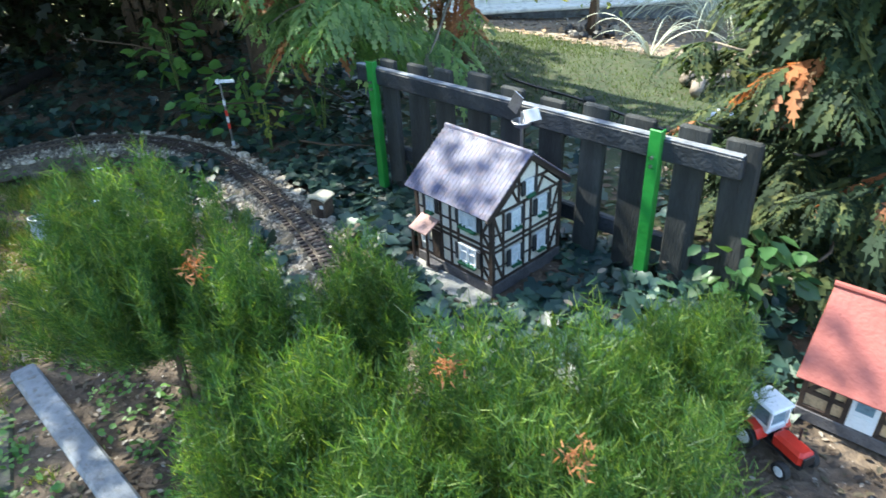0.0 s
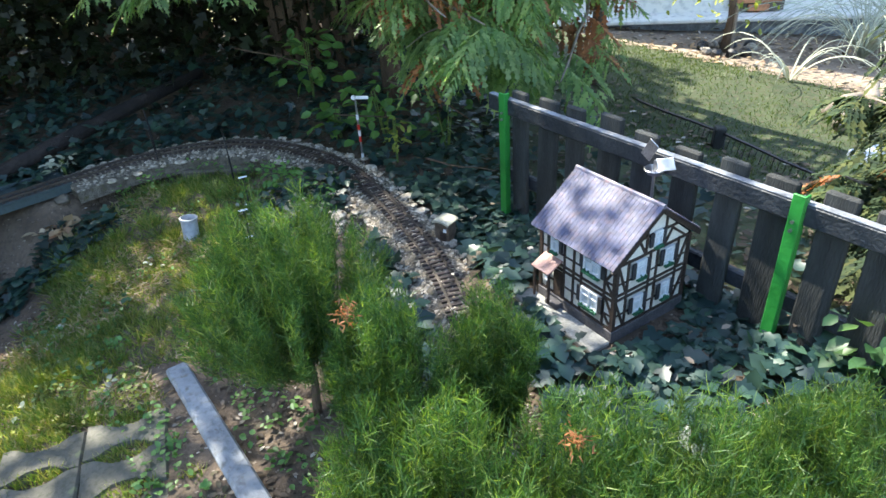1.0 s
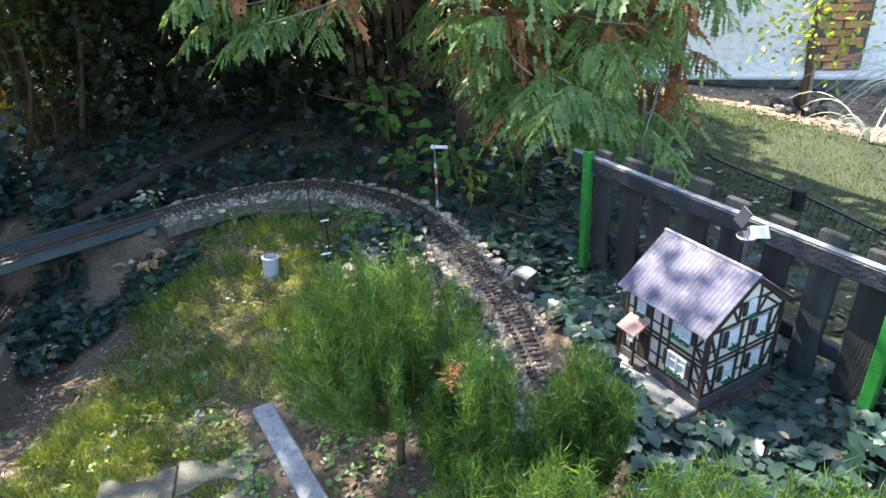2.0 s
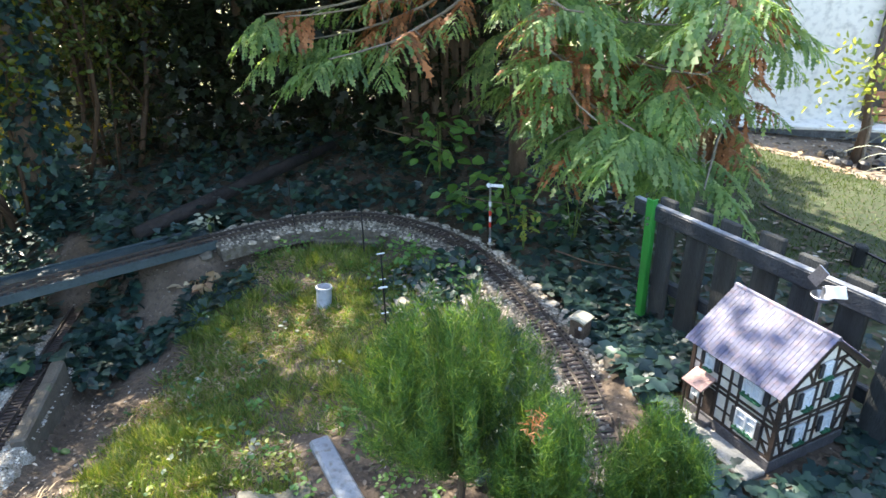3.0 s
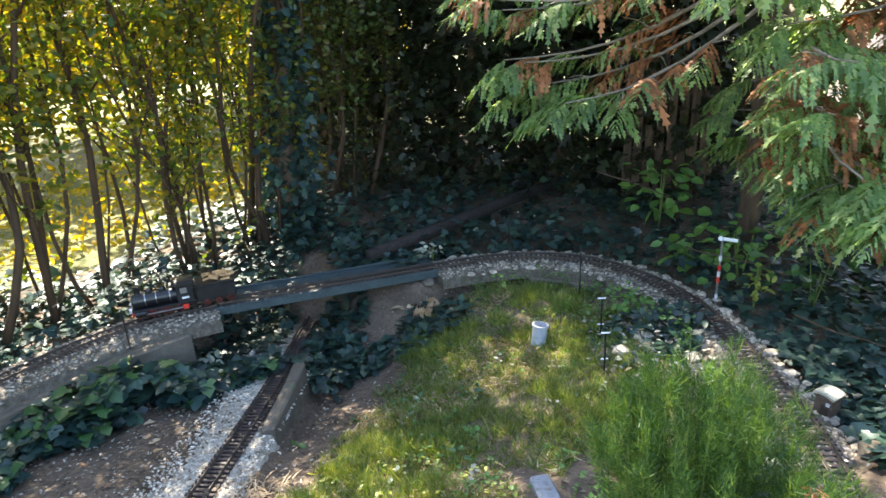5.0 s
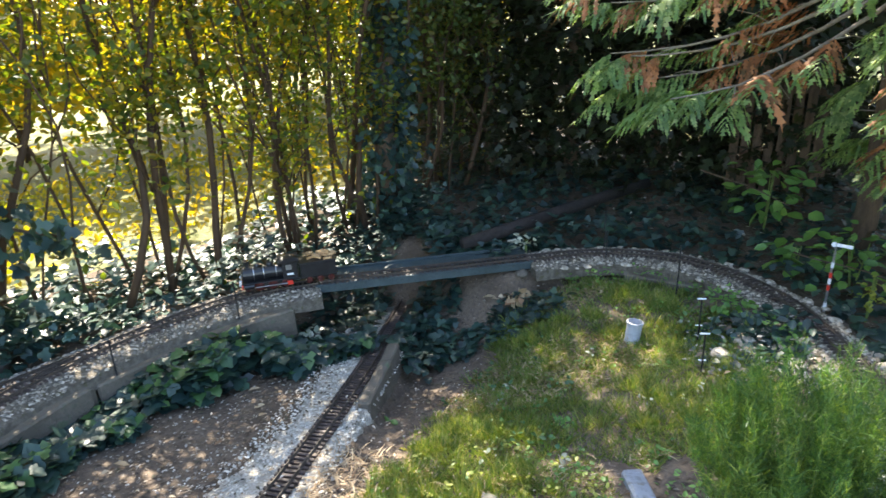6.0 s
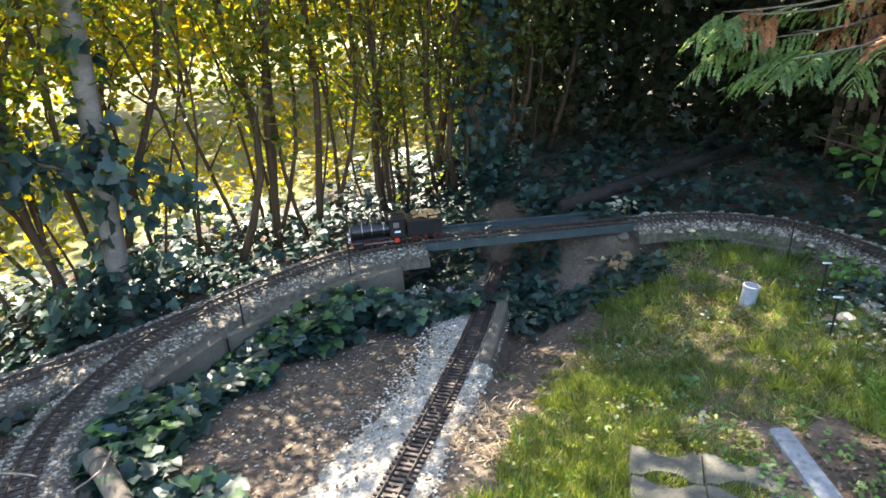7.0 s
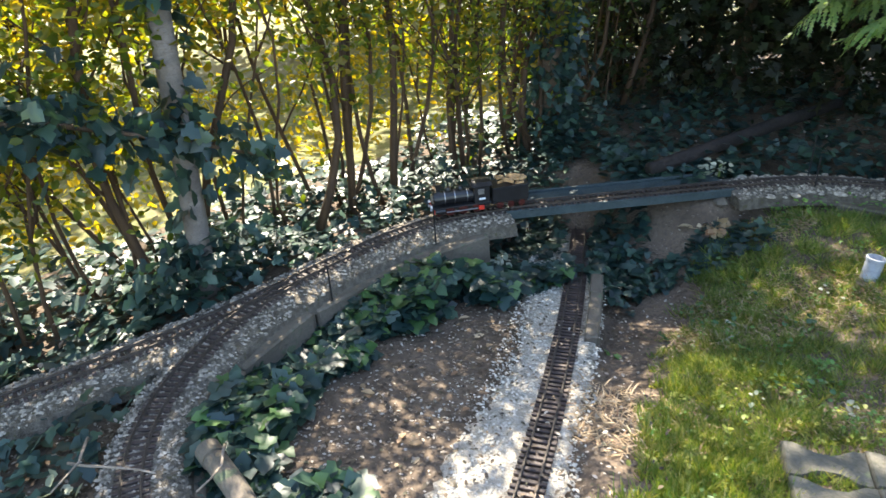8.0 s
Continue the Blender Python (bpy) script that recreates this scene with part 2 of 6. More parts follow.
L_MULCH = leafy("brown mulch leaf", [(0.035, 0.025, 0.018), (0.08, 0.055, 0.035), (0.14, 0.10, 0.065), (0.05, 0.05, 0.025)], 0.1, 0.7, (1.2, 1.1, 1.0))
L_YELLOW = leafy("yellow green leaf", [(0.22, 0.26, 0.05), (0.30, 0.33, 0.07), (0.15, 0.23, 0.05)], 0.35, 0.5)
L_BROAD = leafy("broad green leaf", [(0.07, 0.17, 0.04), (0.11, 0.23, 0.06), (0.15, 0.28, 0.07)], 0.35, 0.45)
L_PALE = leafy("pale reed leaf", [(0.32, 0.34, 0.25), (0.44, 0.45, 0.35), (0.24, 0.28, 0.18)], 0.2, 0.6, (1.2, 1.2, 1.0))
# Sunlight is put into this leaf colour, brighter and yellower than the privet.
L_SUNNY = leafy("far leaf coloured as sunlit", [(0.15, 0.175, 0.02), (0.26, 0.235, 0.028), (0.36, 0.285, 0.035)], 0.55, 0.5, (2.4, 2.0, 0.45))

# ---- builders ----
rng = np.random.default_rng(7)


class Build:
    """Collects the vertices and faces of one mesh."""

    def __init__(self):
        self.v, self.f = [], []

    def add(self, verts, faces):
        n = len(self.v)
        self.v += [tuple(p) for p in verts]
        self.f += [tuple(n + i for i in q) for q in faces]
        return self

    def box(self, c, s, m=None, bevel=0.0):
        """A box round c of the full sizes s, with its long edges chamfered; m turns it."""
        x, y, z = (d / 2 for d in s)
        b = min(bevel, 0.45 * min(s))
        if b > 0:
            ring = [(x - b, -y), (x, -y + b), (x, y - b), (x - b, y), (-x + b, y), (-x, y - b), (-x, -y + b), (-x + b, -y)]
            inner = [(px * (x - b) / x, py * (y - b) / y) for px, py in ring]
            vs = [(*p, -z) for p in inner] + [(*p, -z + b) for p in ring] + [(*p, z - b) for p in ring] + [(*p, z) for p in inner]
            fs = [tuple(reversed(range(8))), tuple(range(24, 32))]
            for k in range(3):
                for i in range(8):
                    j = (i + 1) % 8
                    fs.append((8 * k + i, 8 * k + j, 8 * k + 8 + j, 8 * k + 8 + i))
        else:
            vs = [(sx * x, sy * y, sz * z) for sz in (-1, 1) for sx, sy in ((-1, -1), (1, -1), (1, 1), (-1, 1))]
            fs = [(3, 2, 1, 0), (4, 5, 6, 7), (0, 1, 5, 4), (1, 2, 6, 5), (2, 3, 7, 6), (3, 0, 4, 7)]
        vs = [Vector(p) for p in vs]
        if m is not None:
            vs = [m @ p for p in vs]
        return self.add([p + Vector(c) for p in vs], fs)

    def tube(self, pts, radii, n=7, caps=True):
        """A tube along pts with a radius at each."""
        pts = [Vector(p) for p in pts]
        vs, fs = [], []
        side = None
        for i, p in enumerate(pts):
            d = (pts[min(i + 1, len(pts) - 1)] - pts[max(i - 1, 0)]).normalized()
            if side is None:
                side = d.orthogonal().normalized()
            side = (side - d * side.dot(d)).normalized()
            up = d.cross(side)
            r = radii[i] if hasattr(radii, "__len__") else radii
            for k in range(n):
                a = 2 * math.pi * k / n
                vs.append(p + side * (r * math.cos(a)) + up * (r * math.sin(a)))
        for i in range(len(pts) - 1):
            for k in range(n):
                j = (k + 1) % n
                fs.append((i * n + k, i * n + j, i * n + n + j, i * n + n + k))
        if caps:
            fs.append(tuple(reversed(range(n))))
            fs.append(tuple(range((len(pts) - 1) * n, len(pts) * n)))
        return self.add(vs, fs)

    def sweep(self, path, profile, closed_ends=True):
        """A profile (offset to the right, height) swept along path, kept upright."""
        path = [Vector(p) for p in path]
        m = len(profile)
        vs, fs = [], []
        for i, p in enumerate(path):
            d = path[min(i + 1, len(path) - 1)] - path[max(i - 1, 0)]
            d.z = 0
            d.normalize()
            right = Vector((d.y, -d.x, 0))
            for o, h in profile:
                vs.append(p + right * o + Vector((0, 0, h)))
        for i in range(len(path) - 1):
            for k in range(m):
                j = (k + 1) % m
                fs.append((i * m + k, i * m + m + k, i * m + m + j, i * m + j))
        if closed_ends:
            fs.append(tuple(range(m)))
            fs.append(tuple(reversed(range((len(path) - 1) * m, len(path) * m))))
        return self.add(vs, fs)

    def lathe(self, profile, n=16, m=None):
        """A profile of (radius, height) turned round z."""
        vs, fs = [], []
        for r, h in profile:
            for k in range(n):
                a = 2 * math.pi * k / n
                vs.append(Vector((r * math.cos(a), r * math.sin(a), h)))
        for i in range(len(profile) - 1):
            for k in range(n):
                j = (k + 1) % n
                fs.append((i * n + k, i * n + j, i * n + n + j, i * n + n + k))
        fs.append(tuple(reversed(range(n))))
        fs.append(tuple(range((len(profile) - 1) * n, len(profile) * n)))
        if m is not None:
            vs = [m @ p for p in vs]
        return self.add(vs, fs)

    def mesh(self, name, material, smooth=False):
        me = bpy.data.meshes.new(name)
        me.from_pydata(self.v, [], self.f)
        me.materials.append(material)
        if smooth:
            me.polygons.foreach_set("use_smooth", [True] * len(me.polygons))
        me.update()
        return me


def part(name, b, material, parent=None, label="", smooth=False, kind=""):
    """Links a Build (or a ready mesh) as one mesh object, under parent."""
    me = b.mesh(name, material, smooth) if isinstance(b, Build) else b
    ob = new(name, me)
    if parent is not None:
        ob.parent = parent
    return tagged(ob, label=label, kind=kind)


def thing(name, at, label, category, turn=0.0, group="", kind=""):
    ob = new(name)
    ob.empty_display_size = 0.05
    ob.matrix_basis = pose(*at, 0, 0, turn)
    return tagged(ob, label=label, category=category, group=group, kind=kind)


SHAPES = {
    # (along, across, up) and faces of one leaf of length 1 and width 1
    "oval": ([(0, 0, 0), (.3, .42, .07), (.68, .38, .07), (1, 0, -.05), (.68, -.38, .07), (.3, -.42, .07)], [(0, 3, 2, 1), (0, 5, 4, 3)]),
    "ivy": ([(0, 0, 0), (-.12, .30, .03), (.12, .58, .03), (.34, .30, .05), (.55, .40, .02), (1, 0, -.10), (.55, -.40, .02), (.34, -.30, .05), (.12, -.58, .03), (-.12, -.30, .03)],
            [(0, 5, 4, 3), (0, 3, 2, 1), (0, 7, 6, 5), (0, 9, 8, 7)]),
    "blade": ([(0, .5, 0), (0, -.5, 0), (.55, .36, .10), (.55, -.36, .10), (1, 0, .02)], [(0, 1, 3, 2), (2, 3, 4)]),
    "needle": ([(0, .5, 0), (0, -.5, 0), (1, 0, .08)], [(0, 1, 2)]),
    "spray": ([(0, .05, 0), (.30, .50, .02), (.34, .14, 0), (.62, .44, .01), (.64, .10, 0), (1, 0, -.06), (.64, -.10, 0), (.62, -.44, .01), (.34, -.14, 0), (.30, -.50, .02), (0, -.05, 0)],
              [(0, 2, 1), (0, 10, 8, 2), (10, 9, 8), (2, 4, 3), (2, 8, 6, 4), (8, 7, 6), (4, 6, 5)]),
}


def leaves(name, shape, P, D, L, W, material, parent=None, label="", flat=None, kind="stuff"):
    """Many leaves in one mesh: bases P, directions D, lengths L, widths W; flat: how far each leaf's face turns upwards."""
    tv, tf = SHAPES[shape]
    tv = np.array(tv)
    P, D = np.asarray(P, float), np.asarray(D, float)
    n = len(P)
    D = D / np.maximum(np.linalg.norm(D, axis=1, keepdims=True), 1e-6)
    U = rng.normal(size=(n, 3))
    if flat is not None:
        U = U * (1 - flat) + np.array([0, 0, 1.0]) * flat * 1.6
    S = np.cross(U, D)
    S /= np.maximum(np.linalg.norm(S, axis=1, keepdims=True), 1e-6)
    N = np.cross(D, S)
    L = np.broadcast_to(np.asarray(L, float), (n,))[:, None, None]
    W = np.broadcast_to(np.asarray(W, float), (n,))[:, None, None]
    V = P[:, None] + L * tv[None, :, 0:1] * D[:, None] + W * tv[None, :, 1:2] * S[:, None] + L * tv[None, :, 2:3] * N[:, None]
    k = len(tv)
    sizes = np.tile([len(q) for q in tf], n)
    flat_f = np.concatenate(tf)
    loops = (flat_f[None, :] + (np.arange(n) * k)[:, None]).ravel()
    me = bpy.data.meshes.new(name)
    me.vertices.add(n * k)
    me.vertices.foreach_set("co", V.astype(np.float32).ravel())
    me.loops.add(len(loops))
    me.loops.foreach_set("vertex_index", loops.astype(np.int32))
    me.polygons.add(len(sizes))
    me.polygons.foreach_set("loop_start", np.concatenate(([0], np.cumsum(sizes)[:-1])).astype(np.int32))
    me.materials.append(material)
    me.update(calc_edges=True)
    me.validate()
    return part(name, me, material, parent, label, kind=kind)


def sphere_dirs(n):
    d = rng.normal(size=(n, 3))
    return d / np.linalg.norm(d, axis=1, keepdims=True)


def step(a, b, x):
    t = np.clip((np.asarray(x, float) - a) / (b - a), 0, 1)
    return t * t * (3 - 2 * t)


def patchy(x, y, k=5.0):
    return 0.5 + 0.25 * (np.sin(k * x + 1.3 * np.sin(k * .7 * y)) + np.sin(k * 1.3 * y + 1.7 * np.sin(k * .6 * x + 1)))


# ---- lie of the land ----
LOW_A, LOW_B = np.array([-1.432, 0.032]), np.array([-2.452, 1.722])      # the low line runs down from A to B
LOW_DIR = (LOW_B - LOW_A) / np.linalg.norm(LOW_B - LOW_A)
LOW_SIDE = np.array([LOW_DIR[1], -LOW_DIR[0]])                        # towards the lawn
F_A, F_B = np.array([-0.225, 1.905]), np.array([0.425, 1.285])        # the two green posts
F_DIR = (F_B - F_A) / np.linalg.norm(F_B - F_A)
F_OUT = np.array([-F_DIR[1], F_DIR[0]])


def low_z(s):
    """Height of the low line's bed, s metres down from A."""
    return -0.015 - 0.125 * np.clip(s - 0.2, 0, 2)


def ground_z(x, y):
    x, y = np.asarray(x, float), np.asarray(y, float)
    lawn = -0.25 * np.exp(-((x + 2.05) ** 2 / 0.405 + (y - 1.42) ** 2 / np.where(y > 1.42, 0.22, 0.50))) - 0.045 * step(-0.95, -1.3, x) * step(0.3, 0.9, y)
    s = (x - LOW_A[0]) * LOW_DIR[0] + (y - LOW_A[1]) * LOW_DIR[1]
    d = (x - LOW_A[0]) * LOW_SIDE[0] + (y - LOW_A[1]) * LOW_SIDE[1]
    bed = low_z(s) - 0.02
    left = step(0.16, 0.10, d) * step(2.4, 1.9, s)
    z = lawn * (1 - left) + bed * left
    # bank behind the high line
    west = step(-2.62, -2.72, x) * step(1.9, 1.2, y)
    z = z * (1 - west) + (-0.03 + 0.02 * np.sin(3 * y)) * west
    loop = np.hypot(x + 1.33, y - 1.80)
    north = step(0.58, 0.66, loop) * step(1.75, 1.95, y + 0.15 * (x + 2))
    z = z * (1 - north) + (-0.02 + 0.10 * step(2.5, 3.4, y)) * north
    # the rise to the little house and the fence, and the fall of the yard past it
    out = (x - F_B[0]) * F_OUT[0] + (y - F_B[1]) * F_OUT[1]
    rise = 0.042 * step(-0.70, -0.28, out) * step(-0.5, -0.2, x) * step(0.98, 1.2, y)
    fall = 0.085 * np.clip(out - 0.25, 0, 60) * step(-0.9, 0.0, x)
    z = z + rise - fall
    far = np.hypot(x + 0.8, y - 1.0)
    return z + 0.006 * np.sin(9 * x + 2 * y) * np.cos(8 * y - 3 * x) * step(8, 3, far)


def on_ground(x, y, up=0.0):
    return (x, y, float(ground_z(x, y)) + up)

# ---- ground ----
def ground_sheet():
    fine = np.arange(-3.6, 1.6, 0.03)
    xs = np.concatenate(([-400, -120, -40, -15, -8, -6, -4.8, -4.1], fine, np.arange(1.66, 4.2, .09), [4.5, 5.5, 7, 12, 40, 120, 400]))
    fy = np.arange(-1.2, 3.6, 0.03)
    ys = np.concatenate(([-400, -120, -40, -12, -5, -3, -1.9], fy, np.arange(3.66, 6.0, .09), [6.3, 7.5, 10, 14, 40, 120, 400]))
    X, Y = np.meshgrid(xs, ys)
    Z = ground_z(np.clip(X, -12, 12), np.clip(Y, -12, 14))
    V = np.stack([X, Y, Z], -1).reshape(-1, 3)
    nx, ny = len(xs), len(ys)
    I = np.arange(nx * ny).reshape(ny, nx)
    F = np.stack([I[:-1, :-1], I[:-1, 1:], I[1:, 1:], I[1:, :-1]], -1).reshape(-1, 4)
    me = bpy.data.meshes.new("ground")
    me.from_pydata(V.tolist(), [], F.tolist())
    me.materials.append(M_SOIL)
    me.materials.append(M_YARD)
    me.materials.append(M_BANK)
    me.materials.append(M_DUST)
    cx, cy = V[F].mean(1)[:, 0], V[F].mean(1)[:, 1]
    out = (cx - F_B[0]) * F_OUT[0] + (cy - F_B[1]) * F_OUT[1]
    yard = (out > 1.0) & (cx > -0.3) | (cx < -3.6) | (cy < -1.5) | (cy > 4.5) & (cx < -1.0)
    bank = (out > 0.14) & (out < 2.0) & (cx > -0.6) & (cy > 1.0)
    dust = (out >= 2.0) & (out < 4.5) & (cx > -0.3) & (cx < 4)
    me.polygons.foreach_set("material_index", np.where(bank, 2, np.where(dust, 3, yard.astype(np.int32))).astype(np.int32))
    me.polygons.foreach_set("use_smooth", np.ones(len(F), bool))
    me.update()
    return tagged(new("ground", me), "brown garden soil strewn with leaves and grit", "ground", kind="structure")


ground_sheet()


# ---- lines of the railway ----
def smooth_path(pts, step_len=0.02):
    """A rounded line through pts at even steps."""
    p = [np.array(q, float) for q in pts]
    p = [2 * p[0] - p[1]] + p + [2 * p[-1] - p[-2]]
    out = []
    for i in range(1, len(p) - 2):
        n = max(4, int(np.linalg.norm(p[i + 1] - p[i]) / 0.01))
        for k in range(n):
            t = k / n
            out.append(0.5 * (2 * p[i] + (p[i + 1] - p[i - 1]) * t + (2 * p[i - 1] - 5 * p[i] + 4 * p[i + 1] - p[i + 2]) * t * t
                              + (3 * p[i] - p[i - 1] - 3 * p[i + 1] + p[i + 2]) * t ** 3))
    out.append(p[-2])
    out = np.array(out)
    d = np.concatenate(([0], np.cumsum(np.linalg.norm(np.diff(out, axis=0), axis=1))))
    s = np.arange(0, d[-1], step_len)
    return np.stack([np.interp(s, d, out[:, k]) for k in range(3)], -1)


HIGH = 0.022     # top of the ballast of the high line
LOOP = smooth_path([(-0.17, 1.00, 0.005), (-0.26, 1.26, 0.015), (-0.36, 1.50, HIGH), (-0.52, 1.77, HIGH), (-0.70, 2.02, HIGH), (-0.92, 2.26, HIGH), (-1.17, 2.40, HIGH), (-1.42, 2.44, HIGH),
                    (-1.66, 2.36, HIGH), (-1.84, 2.21, HIGH), (-1.965, 2.05, HIGH)])
BRIDGE = smooth_path([(-1.965, 2.05, HIGH), (-2.53, 1.31, HIGH)])
WEST = smooth_path([(-2.53, 1.31, HIGH), (-2.64, 1.12, HIGH), (-2.70, 0.88, HIGH), (-2.71, 0.60, HIGH), (-2.70, 0.30, HIGH), (-2.71, 0.0, HIGH), (-2.75, -0.35, HIGH), (-2.83, -0.85, HIGH), (-2.92, -1.5, HIGH)])
BRANCH = smooth_path([(-2.69, 0.40, HIGH + .002), (-2.65, 0.20, HIGH + .002), (-2.56, 0.0, HIGH + .002), (-2.43, -0.18, HIGH + .002), (-2.26, -0.31, HIGH + .002), (-2.02, -0.40, HIGH), (-1.7, -0.45, HIGH)])
LOW = np.array([[*(LOW_A + LOW_DIR * s + LOW_SIDE * (0.03 * math.sin(s * 1.6))), float(low_z(s))] for s in np.arange(0.0, 2.6, 0.02)])

SLEEPER = Build().box((0, 0, 0.0), (0.011, 0.082, 0.009), bevel=0.0015).mesh("sleeper", M_SLEEPER)


def track(path, name, label, lift=0.0, count=300):
    """Two rails on sleepers, along the path."""
    owner = thing(name, tuple(path[0]), label, "model railway track", group="railway tracks")
    off = np.array(path[0])
    local = path - off
    for sgn in (-1, 1):
        prof = [(sgn * 0.0225 + o, h + lift) for o, h in ((-.0035, .009), (-.0035, .0105), (-.0008, .0115), (-.0008, .0145), (-.0016, .0155), (-.0016, .0175), (.0016, .0175), (.0016, .0155), (.0008, .0145), (.0008, .0115), (.0035, .0105), (.0035, .009))]
        part("rail", Build().sweep(local, prof), M_RAIL, owner)
    d = np.concatenate(([0], np.cumsum(np.linalg.norm(np.diff(local, axis=0), axis=1))))
    for s in np.arange(0.01, d[-1], 0.0215):
        p = [np.interp(s, d, local[:, k]) for k in range(3)]
        q = [np.interp(s + 0.01, d, local[:, k]) for k in range(3)]
        o = new("sleeper", SLEEPER)
        o.parent = owner
        o.matrix_basis = pose(p[0], p[1], p[2] + 0.0045 + lift, 0, 0, math.degrees(math.atan2(q[1] - p[1], q[0] - p[0])) + random.uniform(-1.5, 1.5))
    return owner


track(LOOP, "track", "curved garden railway track on pale ballast")
track(BRIDGE, "track", "garden railway track over the dark bridge deck", lift=0.006)
track(WEST, "track", "garden railway track on the raised grey bed")
track(BRANCH, "track", "branch track curving away from the points")
track(LOW, "track", "brown sleeper track descending through white grit")


def ballast_bed(path, half, name, label, material, drop=0.05, left=0.0):
    """A rounded bank of ballast under a track."""
    prof = [(-half - left - 0.02, -drop), (-half - left, -0.008), (-half * 0.6, 0.003), (half * 0.6, 0.003), (half, -0.006), (half + 0.03, -drop)]
    b = Build().sweep(path, prof)
    return tagged(part(name, b, material), label, "ballast", kind="structure")


ballast_bed(LOOP, 0.075, "ballast_bed", "pale stone ballast under the curved track", M_BALLAST, left=0.03)
ballast_bed(WEST, 0.075, "ballast_bed", "grey ballast bed of the raised line", M_BALLAST, left=0.05)
ballast_bed(BRANCH, 0.07, "ballast_bed", "grey ballast bed of the branch", M_BALLAST, left=0.05)


def edging(path, name, label, height, thick, block=0.28, seed=1, gap=0.006):
    """A row of concrete edging blocks along the path, each a piece of its own."""
    owner = thing(name, tuple(path[0]), label, "retaining wall", kind="structure")
    d = np.concatenate(([0], np.cumsum(np.linalg.norm(np.diff(path[:, :2], axis=0), axis=1))))
    s, r = 0.0, random.Random(seed)
    while s < d[-1] - 0.05:
        e = min(d[-1], s + block * r.uniform(0.8, 1.15))
        a = [np.interp(s, d, path[:, k]) for k in range(3)]
        b = [np.interp(e, d, path[:, k]) for k in range(3)]
        ln = math.dist(a[:2], b[:2]) - gap
        o = part("block", Build().box((0, 0, -height / 2), (ln, thick, height), bevel=0.006), M_CONCRETE, owner)
        o.matrix_basis = pose((a[0] + b[0]) / 2 - path[0][0], (a[1] + b[1]) / 2 - path[0][1], (a[2] + b[2]) / 2 - path[0][2] + r.uniform(-.006, .004), r.uniform(-2, 2), r.uniform(-1, 1),
                              math.degrees(math.atan2(b[1] - a[1], b[0] - a[0])) + r.uniform(-1.5, 1.5))
        s = e
    return owner


def beside(path, off, z):
    d = np.gradient(path[:, :2], axis=0)
    d /= np.linalg.norm(d, axis=1, keepdims=True)
    return np.column_stack([path[:, 0] + d[:, 1] * off, path[:, 1] - d[:, 0] * off, np.full(len(path), z)])


edging(beside(LOOP[66:-22], -0.115, -0.012), "wall_loop", "low weathered concrete edging inside the loop", 0.16, 0.05, seed=3)
edging(beside(WEST[6:70], -0.135, -0.006), "wall_west", "weathered concrete retaining wall of the raised line", 0.20, 0.05, 0.36, seed=5)
edging(beside(BRANCH[3:80], -0.125, -0.004), "wall_branch", "concrete edging beside the branch track", 0.18, 0.045, 0.30, seed=6)

# low kerb that holds the grit of the low line on the lawn's side
kerb_path = np.array([[-1.86, 0.96, -0.088], [-1.95, 1.10, -0.100], [-2.09, 1.32, -0.118]])
edging(kerb_path, "kerb", "pale concrete kerb beside the descending track", 0.13, 0.045, 0.30, seed=9)


def grit_strip():
    """The white grit of the low line: a shallow bank with ragged sides."""
    b = Build()
    n = len(LOW)
    rows = []
    for i, p in enumerate(LOW[:118]):
        s = i * 0.02
        wl = 0.21 + 0.05 * math.sin(5 * s) + random.uniform(-.02, .02)
        wr = 0.105 + 0.015 * math.sin(7 * s + 1) + random.uniform(-.012, .012)
        row = []
        for k, u in enumerate(np.linspace(-1, 1, 15)):
            off = u * (wl if u < 0 else wr)
            q = np.array(p[:2]) + LOW_SIDE * off
            top = float(low_z(s)) - 0.006 + random.uniform(-.003, .003)
            z = top if abs(u) < 0.8 else min(top, float(ground_z(q[0], q[1]))) - 0.012 * (abs(u) - 0.8) / 0.2
            row.append((q[0], q[1], z + (0.003 if abs(u) < .3 else 0)))
        rows.append(row)
    m = 15
    b.add([p for r in rows for p in r], [(i * m + k, i * m + k + 1, i * m + m + k + 1, i * m + m + k) for i in range(len(rows) - 1) for k in range(m - 1)])
    return tagged(part("gravel_strip", b, M_GRAVEL, smooth=True), "white limestone grit along the low track", "gravel", kind="structure")


grit_strip()


# ---- bridge ----
def bridge():
    a, e = BRIDGE[0], np.array((-2.53, 1.31, HIGH))
    ln = math.dist(a[:2], e[:2])
    turn = math.degrees(math.atan2(e[1] - a[1], e[0] - a[0]))
    o = thing("bridge", tuple(a), "dark blue-grey painted model railway bridge", "bridge", turn)
    part("deck", Build().box((ln / 2, -0.048, -0.006), (ln + 0.02, 0.180, 0.014), bevel=0.002), M_BRIDGE, o)
    for y in (-0.138, 0.042):
        part("girder", Build().box((ln / 2, y, -0.008), (ln + 0.01, 0.006, 0.030), bevel=0.001), M_BRIDGE, o)
        part("flange", Build().box((ln / 2, y, 0.011), (ln + 0.02, 0.014, 0.004), bevel=0.001), M_BRIDGE, o)
    return o


bridge()


